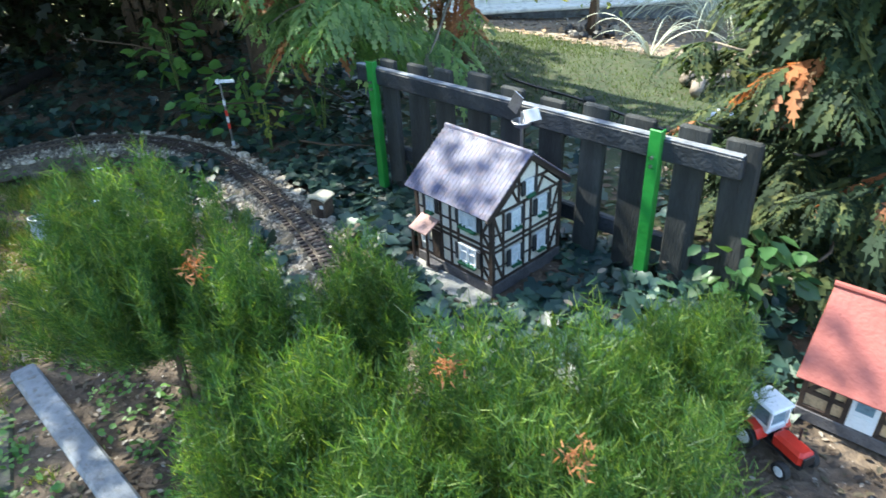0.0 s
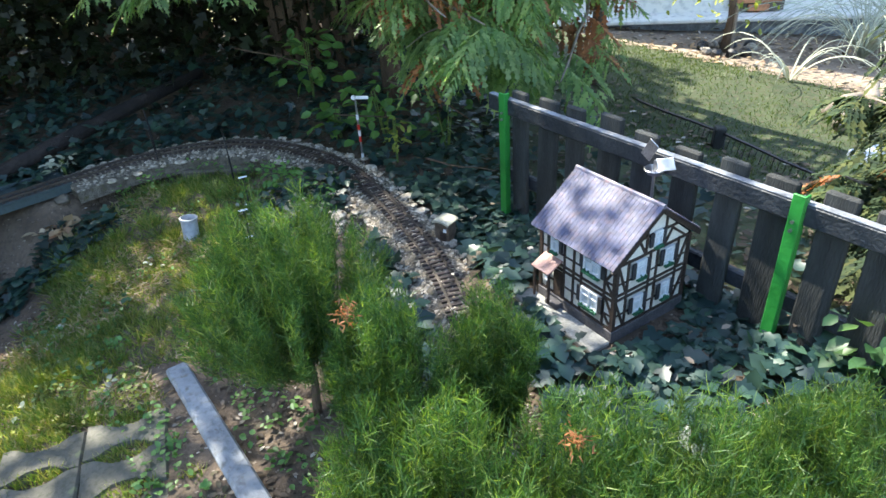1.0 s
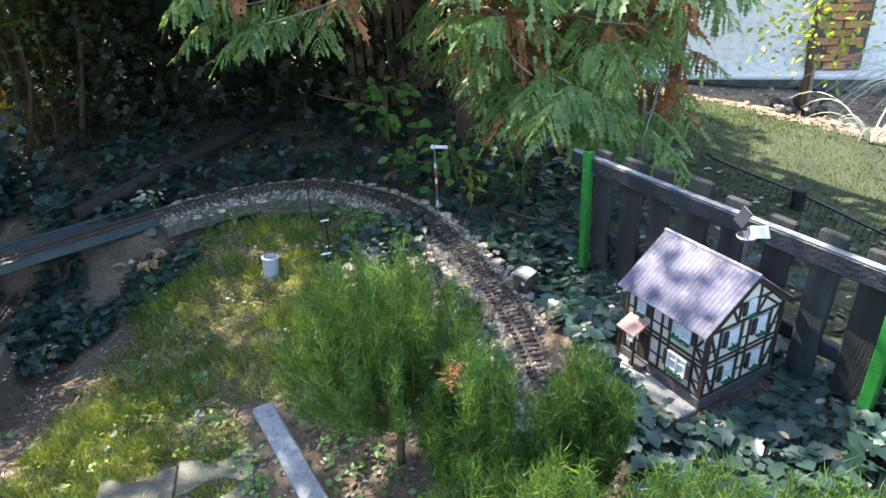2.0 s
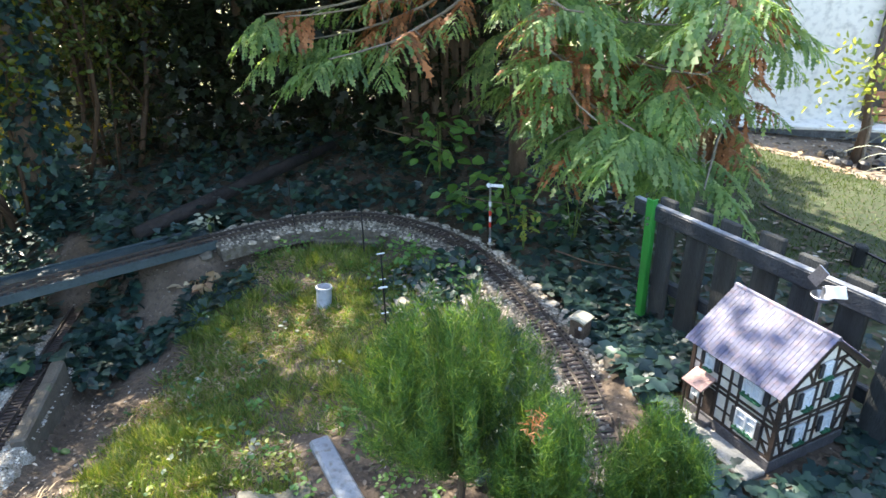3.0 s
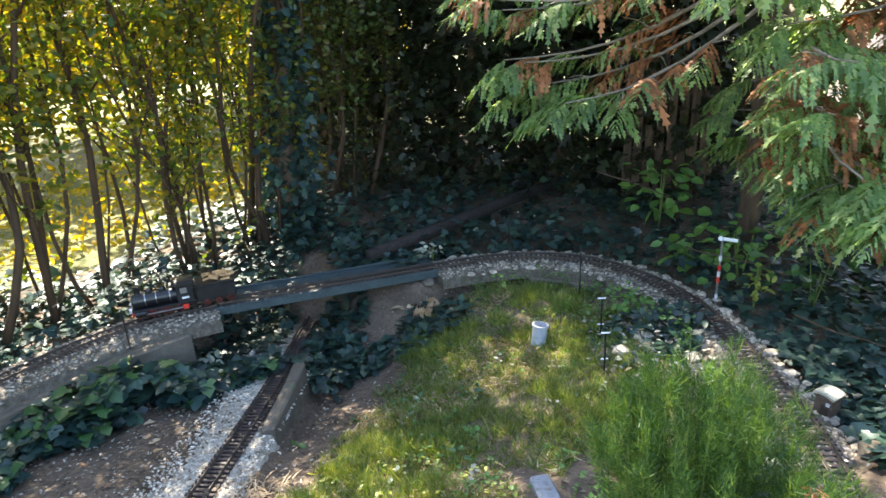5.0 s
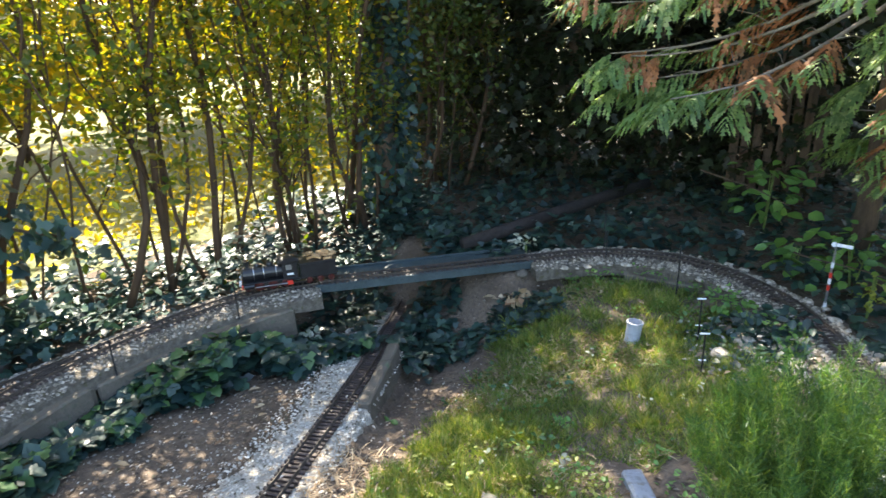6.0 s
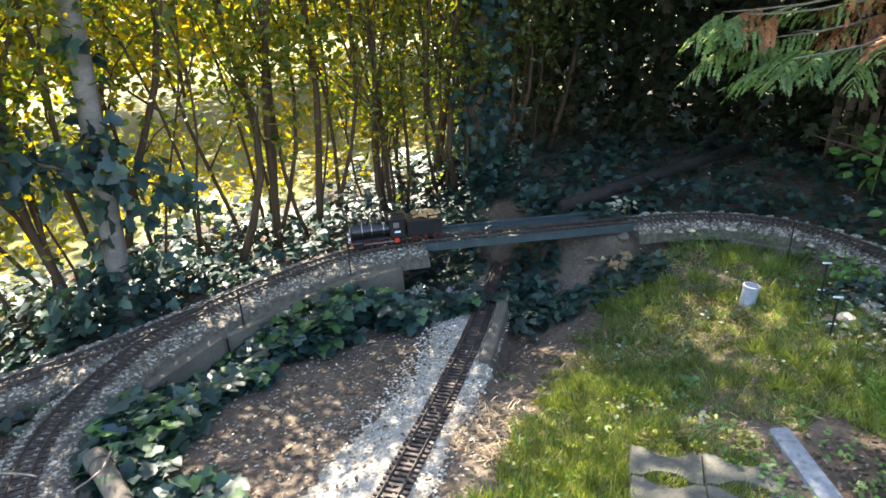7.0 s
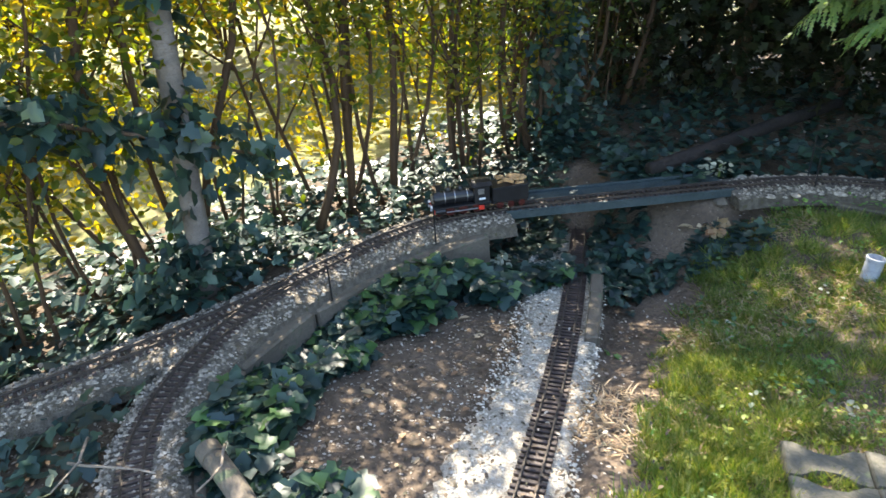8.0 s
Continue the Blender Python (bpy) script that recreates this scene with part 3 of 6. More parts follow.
# ---- half-timbered model house ----
def model_house():
    o = thing("model_house", (0.076, 1.4205, 0.055), "half-timbered model house with blue-grey tiled roof", "model house", -46.7)
    hx, hy, top = 0.123, 0.118, 0.205        # half length, half depth, wall height above the base
    rise = 0.105
    # gabled body
    b = Build()
    prof = [(-hy, 0.02), (hy, 0.02), (hy, top), (0, top + rise * 0.93), (-hy, top)]
    vs = [(sx * hx, y, z) for sx in (-1, 1) for y, z in prof]
    b.add(vs, [(4, 3, 2, 1, 0), (5, 6, 7, 8, 9)] + [(i, (i + 1) % 5, 5 + (i + 1) % 5, 5 + i) for i in range(5)])
    part("wall", b, M_PLASTER, o)
    part("plinth", Build().box((0, 0, 0.006), (2 * hx + .012, 2 * hy + .012, 0.034), bevel=.002), M_PLINTH, o)
    part("front_slab", Build().box((-0.015, -hy - 0.036, -0.009), (0.285, 0.060, 0.014), bevel=.003), M_STEP, o, "pale stone slab along the front")
    # roof: two thick slopes with rows of tiles
    pitch = math.atan2(rise, 0.140)
    run = 0.146 / math.cos(pitch) * 0.985
    for sgn in (-1, 1):
        m = Matrix.Translation((0, 0, top + rise + 0.004)) @ Matrix.Rotation(sgn * -pitch if sgn > 0 else pitch, 4, 'X')
        r = part("roof", Build().box((0, sgn * run / 2, -0.003), (0.272, run, 0.006), bevel=.001), M_BEAM, o, "tiled roof slope")
        r.matrix_basis = m
        rows, cols = 15, 24
        tv = Build()
        for i in range(rows):
            for k in range(cols):
                w = 0.272 / cols
                cx = -0.136 + (k + .5) * w
                cy = sgn * (0.003 + (i + .5) * (run - .003) / rows)
                tilt = Matrix.Rotation(sgn * -0.16, 4, 'X') @ Matrix.Rotation(random.uniform(-.03, .03), 4, 'Y')
                tv.box((cx, cy, 0.0022), (w * .93, run / rows * 1.12, 0.0022), tilt)
        part("tiles", tv, M_TILEROWS, r, "blue-grey roof tiles with a reddish patch", kind="stuff")
    part("ridge_cap", Build().tube([(-.137, 0, top + rise + .006), (.137, 0, top + rise + .006)], .006, 8), M_TILE, o)
    for sgn in (-1, 1):
        part("bargeboard", Build().box((0.133, 0, 0), (.006, run, .010), Matrix.Rotation(sgn * -pitch, 4, 'X')), M_BEAM, o).matrix_basis = Matrix.Translation((0, sgn * math.cos(pitch) * run / 2, top + rise - math.sin(pitch) * run / 2 - .004))

    def beam(p, q, w=0.0058):
        p, q = Vector(p), Vector(q)
        d = q - p
        mid = (p + q) / 2
        rot = d.to_track_quat('X', 'Z').to_matrix().to_4x4()
        part("beam", Build().box(mid, (d.length, w, w), rot), M_BEAM, o)

    def front(x, z):
        return (x, -hy - .0005, z)

    def gable(y, z):
        return (hx + .0005, y, z)

    mid = 0.112
    for z in (0.026, mid - .005, mid + .008, top - .004, 0.150, 0.062):
        beam(front(-hx, z), front(hx, z), .004 if z in (.150, .062) else .0058)
        beam(gable(-hy, z), gable(hy, z), .004 if z in (.150, .062) else .0058)
    for x in (-hx, -.098, -.040, -.008, .018, .092, hx):
        beam(front(x, .024), front(x, top))
    for y in (-hy, -.082, -.012, .012, .082, hy):
        beam(gable(y, .024), gable(y, top))
    beam(gable(-.075, top + .042), gable(.075, top + .042), .006)
    for y in (-.030, .030):
        beam(gable(y, top), gable(y, top + rise * .72))
    for a, c in ((.095, .122),):
        beam(front(a, .06), front(c, .026)), beam(front(c, .062), front(a, .11)), beam(front(a, .15), front(c, .20)), beam(front(c, .118), front(a, .15))
    for s in (-1, 1):
        beam(gable(s * .114, .10), gable(s * .084, .026)), beam(gable(s * .114, .20), gable(s * .084, .118))
        beam(gable(s * .10, top), gable(s * .045, top + .042)), beam(gable(s * .032, top + .0), gable(s * .055, top + .040))
    for x, y in ((hx, -hy), (hx, hy), (-hx, -hy), (-hx, hy)):
        beam((x, y, .024), (x, y, top), .010)

    def window(face, c, z, w, h, panes=1, shutters=True, box=True):
        """A casement with frame, curtained panes, shutters and a planter; face maps (along, up, out) to the house."""
        fr = Build()
        o_u, o_v, i_u, i_v = w / 2 + .002, h / 2 + .002, w / 2 - .002, h / 2 - .002
        ring = []
        for dep in (.0, .006):
            for a_, b_ in ((o_u, o_v), (i_u, i_v)):
                ring += [face(c + su * a_, z + sv * b_, dep) for su, sv in ((-1, -1), (1, -1), (1, 1), (-1, 1))]
        q4 = range(4)
        fr.add(ring, [(8 + k, 8 + (k + 1) % 4, 12 + (k + 1) % 4, 12 + k) for k in q4] + [(k, (k + 1) % 4, 8 + (k + 1) % 4, 8 + k) for k in q4] + [(4 + k, 12 + k, 12 + (k + 1) % 4, 4 + (k + 1) % 4) for k in q4])
        wn_ = part("window", fr, M_WHITE, o, "white casement window")
        part("glazing_bar", Build().box(face(c, z + h * .12, .003), face(w - .003, .0022, .005, True)), M_WHITE, wn_)
        if panes == 2:
            part("mullion", Build().box(face(c, z, .0034), face(.004, h - .003, .006, True)), M_WHITE, wn_)
        for k in range(panes):
            cw = w / panes
            part("pane", Build().box(face(c - w / 2 + (k + .5) * cw, z, .0012), face(cw - .002, h - .002, .0016, True)), M_CURTAIN, wn_)
        if shutters:
            for s in (-1, 1):
                part("shutter", Build().box(face(c + s * (w / 2 + .009), z, .0035), face(.012, h * 1.03, .004, True), bevel=.0008), M_SHUTTER, o)
        if box:
            pb = Build().box(face(c, z - h / 2 - .005, .008), face(w * 1.08, .006, .009, True), bevel=.001)
            pl = part("planter", pb, M_BOX, o, "dark green planted window box")
            pf = Build()
            for k in range(10):
                pf.box(face(c + random.uniform(-.5, .5) * w, z - h / 2 + random.uniform(-.004, .001), .009 + random.uniform(-.004, .005)), (.005, .004, .004), Matrix.Rotation(random.uniform(0, 3), 4, 'Z'))
            part("plants", pf, M_BOX, pl, kind="stuff")

    def ff(a, up, out, size=False):
        return (a, out, up) if size else (a, -hy - .003 - out, up)

    def gf(a, up, out, size=False):
        return (out, a, up) if size else (hx + .003 + out, a, up)

    window(ff, -.070, .174, .024, .040)
    window(ff, .055, .174, .050, .040, 2)
    window(ff, .052, .078, .052, .044, 2)
    window(ff, -.098, .070, .018, .030, 1, False, False)
    for y in (-.046, .046):
        window(gf, y, .172, .027, .042)
        window(gf, y, .076, .027, .042)
    window(gf, 0, top + .030, .022, .034)
    # porch with its little roof and the door under it
    part("door", Build().box((-.060, -hy - .002, .062), (.030, .005, .074), bevel=.001), M_BEAM, o, "dark wooden front door")
    pr = part("porch_roof", Build().box((0, 0, 0), (.062, .052, .005), bevel=.001), M_PORCH, o, "pinkish tiled porch roof")
    pr.matrix_basis = pose(-.078, -hy - .024, .120, 24, 0, 0)
    for x in (-.104, -.052):
        part("porch_post", Build().box((x, -hy - .040, .064), (.005, .005, .09)), M_BEAM, o)
    part("step", Build().box((-.060, -hy - .014, .006), (.044, .022, .016), bevel=.002), M_PLINTH, o)
    return o


M_TILEROWS = surface("roof tiles in rows", (0.060, 0.066, 0.125), (0.098, 0.098, 0.160), 9, 0.46, 0.1, 8, c=(0.125, 0.082, 0.100), island=0.24)
model_house()


# ---- weather vane figure on the fence behind the house: a grey and white wind wheel ----
def wind_wheel():
    o = thing("wind_ornament", (0.165, 1.50, 0.30), "grey and white metal wind ornament at the fence", "ornament", -46)
    part("stake", Build().tube([(0, 0, -.24), (0, 0, .10)], .004, 8), M_STEEL, o)
    part("bowl", Build().lathe([(.003, .06), (.018, .066), (.026, .078), (.024, .080), (.016, .069), (.003, .064)], 14), M_STEEL, o)
    part("sail", Build().box((-.02, 0, .12), (.030, .003, .050), Matrix.Rotation(.5, 4, 'Y'), bevel=.001), M_STEEL, o)
    part("vane", Build().box((.03, 0, .10), (.05, .003, .03), Matrix.Rotation(-.4, 4, 'Y'), bevel=.001), M_WHITE, o)


wind_wheel()


# ---- fence ----
def fence():
    o = thing("fence", (F_A[0], F_A[1], 0.05), "dark board fence with two bright green posts", "fence", math.degrees(math.atan2(F_DIR[1], F_DIR[0])), kind="structure")
    span = float(np.linalg.norm(F_B - F_A))
    r = random.Random(4)
    # boards
    x = 0.035
    while x < span + 0.26:
        h = 0.418 + r.uniform(-.012, .014)
        w = 0.068 + r.uniform(-.005, .005)
        b = Build().box((0, 0, h / 2 - 0.03), (w, 0.018, h), bevel=.004)
        p = part("board", b, M_FENCE, o)
        p.matrix_basis = pose(x, 0.030, 0, 0, r.uniform(-1.5, 1.5), r.uniform(-2, 2))
        x += 0.117 + r.uniform(-.006, .006)
    rl = part("top_rail", Build().box((span / 2 + .05, 0.008, 0.335), (span + 0.26, 0.022, 0.048), bevel=.004), M_RAILING, o, "blackened top rail with a bleached edge")
    part("rail_edge", Build().box((span / 2 + .05, 0.008, 0.3605), (span + 0.255, 0.019, 0.003), bevel=.001), M_EDGE, rl)
    part("lower_rail", Build().box((span / 2 + .05, 0.048, 0.09), (span + 0.26, 0.02, 0.045), bevel=.004), M_RAILING, o)
    for x in (0.0, span):
        b = Build().box((0, -.012, 0.165), (0.027, 0.006, 0.43), bevel=.0015)
        b.box((.0115, -.002, 0.165), (0.005, 0.016, 0.43), bevel=.0015)
        p = part("post", b, M_GREEN, o, "bright green painted angle post")
        p.matrix_basis = pose(x, 0, 0, 0, r.uniform(-1, 1), 0)
        for z in (.32, .30):
            part("bolt", Build().tube([(x, -.016, z), (x, -.0215, z)], .004, 6), M_STEEL, o)
    return o


fence()


# ---- grey weathered beam lying as an edging ----
def edging_beam():
    p, q = Vector((-0.975, 1.10, 0.0)), Vector((-0.30, 0.45, 0.02))
    d = q - p
    o = thing("timber_beam", tuple(p), "pale grey weathered beam lying as a bed edging", "beam", math.degrees(math.atan2(d.y, d.x)))
    b = Build()
    n = 24
    prof = [(-.024, -.07), (-.027, .004), (-.022, .011), (.020, .012), (.026, .005), (.024, -.07)]
    b.sweep([(d.length * i / n, 0, d.z * i / n) for i in range(n + 1)], prof)
    part("beam", b, M_SLAB, o)


edging_beam()

# ---- hedge, trees and shrubs ----
def wavy(p, q, n, amp, r):
    p, q = Vector(p), Vector(q)
    out = []
    ph = [r.uniform(0, 6) for _ in range(4)]
    for i in range(n + 1):
        t = i / n
        w = amp * math.sin(math.pi * min(1, t * 2) / 2)
        out.append(p.lerp(q, t) + Vector((w * math.sin(ph[0] + 4 * t), w * math.sin(ph[1] + 5 * t), 0)))
    return out


def hedge_shrub(x, y, seed, dense=1.0, height=1.95, foliage=L_HEDGE, label="tall privet hedge shrub with bare tan stems and sunlit leaves"):
    r = random.Random(seed)
    o = thing("hedge_shrub", on_ground(x, y), label, "hedge", group="hedge shrubs")
    tips = []
    for k in range(6):
        a = r.uniform(0, 6.28)
        base = (0.10 * math.cos(a), 0.16 * math.sin(a), -0.02)
        tip = (base[0] + r.uniform(-.25, .25), base[1] + r.uniform(-.45, .45), height * r.uniform(.85, 1.1))
        pts = wavy(base, tip, 9, r.uniform(.04, .13), r)
        rad = r.choice((.006, .008, .010, .013, .018))
        part("stem", Build().tube(pts, [rad * (1 - .6 * i / 9) for i in range(10)], 6), M_STEM, o, smooth=True)
        tips.append(pts)
        for j in range(3):
            i = r.randint(2, 6)
            e = pts[i] + Vector((r.uniform(-.25, .25), r.uniform(-.3, .3), r.uniform(.25, .6)))
            tw = wavy(pts[i], e, 5, .03, r)
            part("twig", Build().tube(tw, [.005 - .0006 * t for t in range(6)], 5), M_STEM, o, smooth=True)
            tips.append(tw)
    # leaves sit in tufts along the stems, more of them higher up
    n = int(2700 * dense)
    P = []
    D = []
    while len(P) < n:
        pts = tips[r.randrange(len(tips))]
        t = r.random() ** 0.75 * (len(pts) - 1)
        i = min(int(t), len(pts) - 2)
        c = pts[i].lerp(pts[i + 1], t - i)
        if r.random() > 0.14 + 0.86 * min(1, max(0, (c.z - 0.25) / 0.55)):
            continue
        c = c + Vector((r.gauss(0, .09), r.gauss(0, .09), r.gauss(0, .06)))
        for j in range(r.randint(2, 6)):
            P.append(c + Vector((r.gauss(0, .025), r.gauss(0, .025), r.gauss(0, .03))))
            D.append((r.gauss(0, 1), r.gauss(0, 1), r.gauss(.1, .7)))
    L = rng.uniform(.022, .046, len(P))
    leaves("crown", "oval", P, D, L, L * .62, foliage, o, flat=0.25)
    return o


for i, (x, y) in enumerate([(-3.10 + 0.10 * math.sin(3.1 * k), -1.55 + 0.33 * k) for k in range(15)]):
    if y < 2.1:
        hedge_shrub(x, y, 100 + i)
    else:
        # from here on the leaf colour itself carries the shade
        hedge_shrub(x, y, 100 + i, 1.3, foliage=L_SHADYHEDGE, label="tall privet hedge shrub with leaves coloured dark for shade")


def ivy_patch(name, P, D, size, label, material=None):
    L = rng.uniform(size * .6, size * 1.25, len(P))
    return tagged(leaves(name, "ivy", P, D, L, L * .95, material or L_IVY, flat=0.72), label, "ivy", kind="stuff")


def ivy_carpet(n, inside, size=0.045, up=(0.015, 0.09), label="dark green ivy covering the ground", box=(-3.6, 1.0, -1.2, 3.6), material=None):
    x = rng.uniform(box[0], box[1], n * 6)
    y = rng.uniform(box[2], box[3], n * 6)
    ok = inside(x, y)
    x, y = x[ok][:n], y[ok][:n]
    z = ground_z(x, y) + rng.uniform(up[0], up[1], len(x)) * (0.55 + 0.45 * np.sin(7 * x + 3) * np.sin(6 * y))
    D = np.stack([rng.normal(size=len(x)), rng.normal(size=len(x)) - .5, rng.normal(size=len(x)) * .35 - .15], -1)
    return ivy_patch("ivy", np.stack([x, y, z], -1), D, size, label, material)


def near_path(x, y, path, d):
    best = np.full(len(x), 9.0)
    for p in path[::4]:
        best = np.minimum(best, np.hypot(x - p[0], y - p[1]))
    return best < d


def out_of_fence(x, y):
    return (x - F_B[0]) * F_OUT[0] + (y - F_B[1]) * F_OUT[1]


# along the fence and round the little house
def by_fence(x, y):
    u = (x - .076) * .686 - (y - 1.4205) * .727
    v = (x - .076) * .727 + (y - 1.4205) * .686
    return (out_of_fence(x, y) < 0.10) & (out_of_fence(x, y) > -.80) & (x > -.62) & ~near_path(x, y, LOOP, .11) & ~((abs(u) < .17) & (v > -.20) & (v < .13)) & (y > .9)


def back_corner(x, y):
    return (np.hypot(x + 1.33, y - 1.80) > .72) & (y > 2.0) & (y < 3.6) & ((x < -.25) | (out_of_fence(x, y) < 0)) & ~near_path(x, y, LOOP, .10) & ~near_path(x, y, BRIDGE, .09)


def west_bank(x, y):
    return (x < -2.79) & (x > -3.5) & (y < 2.4) & ~near_path(x, y, WEST, .085)


def wall_foot(x, y):
    return (near_path(x, y, beside(WEST[:70], -.23, 0), .14 + .06 * np.sin(11 * x + 3 * np.sin(7 * y))) | near_path(x, y, beside(BRANCH[4:], -.23, 0), .15 + .07 * np.sin(13 * x + 8 * y))) & ~near_path(x, y, WEST, .145) & ~near_path(x, y, BRANCH, .135)


def between_tracks(x, y):
    return (y < -.02) & (x > -2.72) & (x < -2.3) & ~near_path(x, y, WEST, .085) & ~near_path(x, y, BRANCH, .085) & (x < -2.45 - .9 * (y + .15))


def under_bridge(x, y):
    s = (x - LOW_A[0]) * LOW_DIR[0] + (y - LOW_A[1]) * LOW_DIR[1]
    d = (x - LOW_A[0]) * LOW_SIDE[0] + (y - LOW_A[1]) * LOW_SIDE[1]
    return (s > 1.42) & (s < 2.6) & (abs(d) > .07) & (d > -.5) & (d < .20 + .08 * np.sin(9 * s)) & (x < -1.80)


def by_bridge(x, y):
    d = (x - LOW_A[0]) * LOW_SIDE[0] + (y - LOW_A[1]) * LOW_SIDE[1]
    return near_path(x, y, BRIDGE, .30) & (np.abs(d) > .065) & ~((d > .30) & near_path(x, y, BRIDGE, .34) & (ground_z(x, y) < -.06) & (patchy(x, y, 9) < .55)) & ~near_path(x, y, LOOP, .13) & ~near_path(x, y, WEST, .13) & ~((ground_z(x, y) > -.06) & near_path(x, y, BRIDGE, .11))


ivy_carpet(2500, by_fence, .045, (.01, .10), "blue-green ivy along the board fence", (-.7, .7, .8, 2.2))
ivy_carpet(4200, back_corner, .045, (.01, .16), "dark ivy under the conifers", (-3.4, .3, 1.9, 3.6))
ivy_carpet(3700, west_bank, .045, (.01, .24), "dark ivy below the hedge", (-3.5, -2.7, -1.3, 2.5))
ivy_carpet(380, lambda x, y: west_bank(x, y) & (y < .75), .055, (.05, .27), "dark ivy growing up round the pale tree", (-3.4, -2.82, -1.3, .8))
ivy_carpet(3500, wall_foot, .055, (.02, .17), "dark ivy growing against the retaining wall", (-2.8, -1.7, -.8, 1.4))
ivy_carpet(420, wall_foot, .05, (.06, .19), "ivy leaves in a sunlit colour against the retaining wall", (-2.8, -1.7, -.2, 1.3), L_IVYSUN)
ivy_carpet(420, between_tracks, .045, (.01, .10), "dark ivy between the diverging tracks", (-2.8, -2.2, -1.1, .1))
ivy_carpet(420, lambda x, y: (out_of_fence(x, y) > .10) & (out_of_fence(x, y) < .9), .04, (.01, .07), "sparse dark ivy behind the fence", (-.3, 1.2, 1.0, 3.0))
ivy_carpet(1150, by_bridge, .045, (.01, .09), "dark ivy along both sides of the bridge", (-2.95, -1.7, 1.0, 2.5))
ivy_carpet(1000, under_bridge, .045, (.02, .13), "dark ivy beside the underpass", (-3.0, -1.8, 1.0, 2.4))


def pale_tree():
    o = thing("tree", on_ground(-2.95, .195), "slim pale-barked tree trunk wrapped with ivy", "tree")
    pts = [(0, 0, -.03), (.0, .015, .12), (.0, .045, .5), (-.0, .075, .9), (0, .10, 1.5), (-.04, .12, 2.4), (-.05, .15, 3.2)]
    part("trunk", Build().tube(pts, [.050, .040, .038, .036, .034, .028, .02], 12), M_PALEBARK, o, smooth=True)
    # ivy at the foot, a thin wrap up the bark and one long bough that crosses the trunk
    n = 210
    a = rng.uniform(0, 6.28, n)
    rad = .045 + np.abs(rng.normal(0, .09, n))
    P = np.stack([rad * np.cos(a) * .6, .03 + rad * np.sin(a) * 1.6, np.abs(rng.normal(.10, .07, n))], -1)
    D = np.stack([np.cos(a), np.sin(a), rng.normal(-.4, .4, n)], -1)
    m = 90
    a = rng.uniform(0, 6.28, m)
    z = rng.uniform(.15, 1.0, m)
    P = np.concatenate([P, np.stack([.045 * np.cos(a), .015 + .07 * z + .045 * np.sin(a), z], -1)])
    D = np.concatenate([D, np.stack([np.cos(a), np.sin(a), rng.normal(-.5, .3, m)], -1)])
    m = 330
    t = np.clip(rng.beta(1.1, 1.1, m), 0, 1)
    clump = .035 + .05 * np.abs(np.sin(9 * t + 1))
    P = np.concatenate([P, np.stack([.07 + rng.normal(0, .04, m), -.66 + 1.0 * t + rng.normal(0, .03, m), .80 - .40 * t ** 1.3 + rng.normal(0, 1, m) * clump], -1)])
    D = np.concatenate([D, np.stack([rng.normal(.5, .5, m), rng.normal(0, .8, m), rng.normal(-.6, .4, m)], -1)])
    leaves("ivy", "ivy", P, D, rng.uniform(.04, .068, len(P)), .052, L_IVY, o, flat=.2)
    part("bough", Build().tube([(.06, -.68, .80), (.07, -.3, .70), (.06, .05, .55), (.07, .32, .42)], [.007, .008, .007, .004], 6), M_BARK, o, smooth=True)
    c = 1500
    P = np.stack([rng.normal(0, .7, c), rng.normal(.1, .7, c), rng.normal(2.9, .35, c)], -1)
    leaves("crown", "oval", P, sphere_dirs(c), rng.uniform(.04, .07, c), .035, L_HEDGE, o, flat=.3)


pale_tree()


def ivy_tree():
    o = thing("tree", on_ground(-3.03, 2.20), "dark tree trunk thickly clad in ivy", "tree")
    pts = [(0, 0, -.03), (0, .02, .5), (0, .08, 1.0), (0, .12, 2.2), (0, .15, 3.2)]
    part("trunk", Build().tube(pts, [.07, .06, .055, .05, .03], 10), M_BARK, o, smooth=True)
    n = 2600
    z = rng.uniform(.0, 2.6, n)
    a = rng.uniform(0, 6.28, n)
    rad = .05 + np.abs(rng.normal(0, .055, n)) * (1.5 - .35 * z.clip(0, 2))
    P = np.stack([rad * np.cos(a), .06 * z + rad * np.sin(a), z], -1)
    leaves("ivy", "ivy", P, np.stack([np.cos(a), np.sin(a), rng.normal(-.7, .4, n)], -1), rng.uniform(.03, .055, n), .045, L_IVY, o, flat=.1)
    # Unseen crown above the view, added to break the sun into dapples below.
    c = 8500
    P = np.stack([rng.normal(.25, .75, c), rng.normal(.15, .7, c), rng.normal(2.85, .3, c)], -1)
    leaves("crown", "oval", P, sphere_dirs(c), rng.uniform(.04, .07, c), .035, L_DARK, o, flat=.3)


ivy_tree()


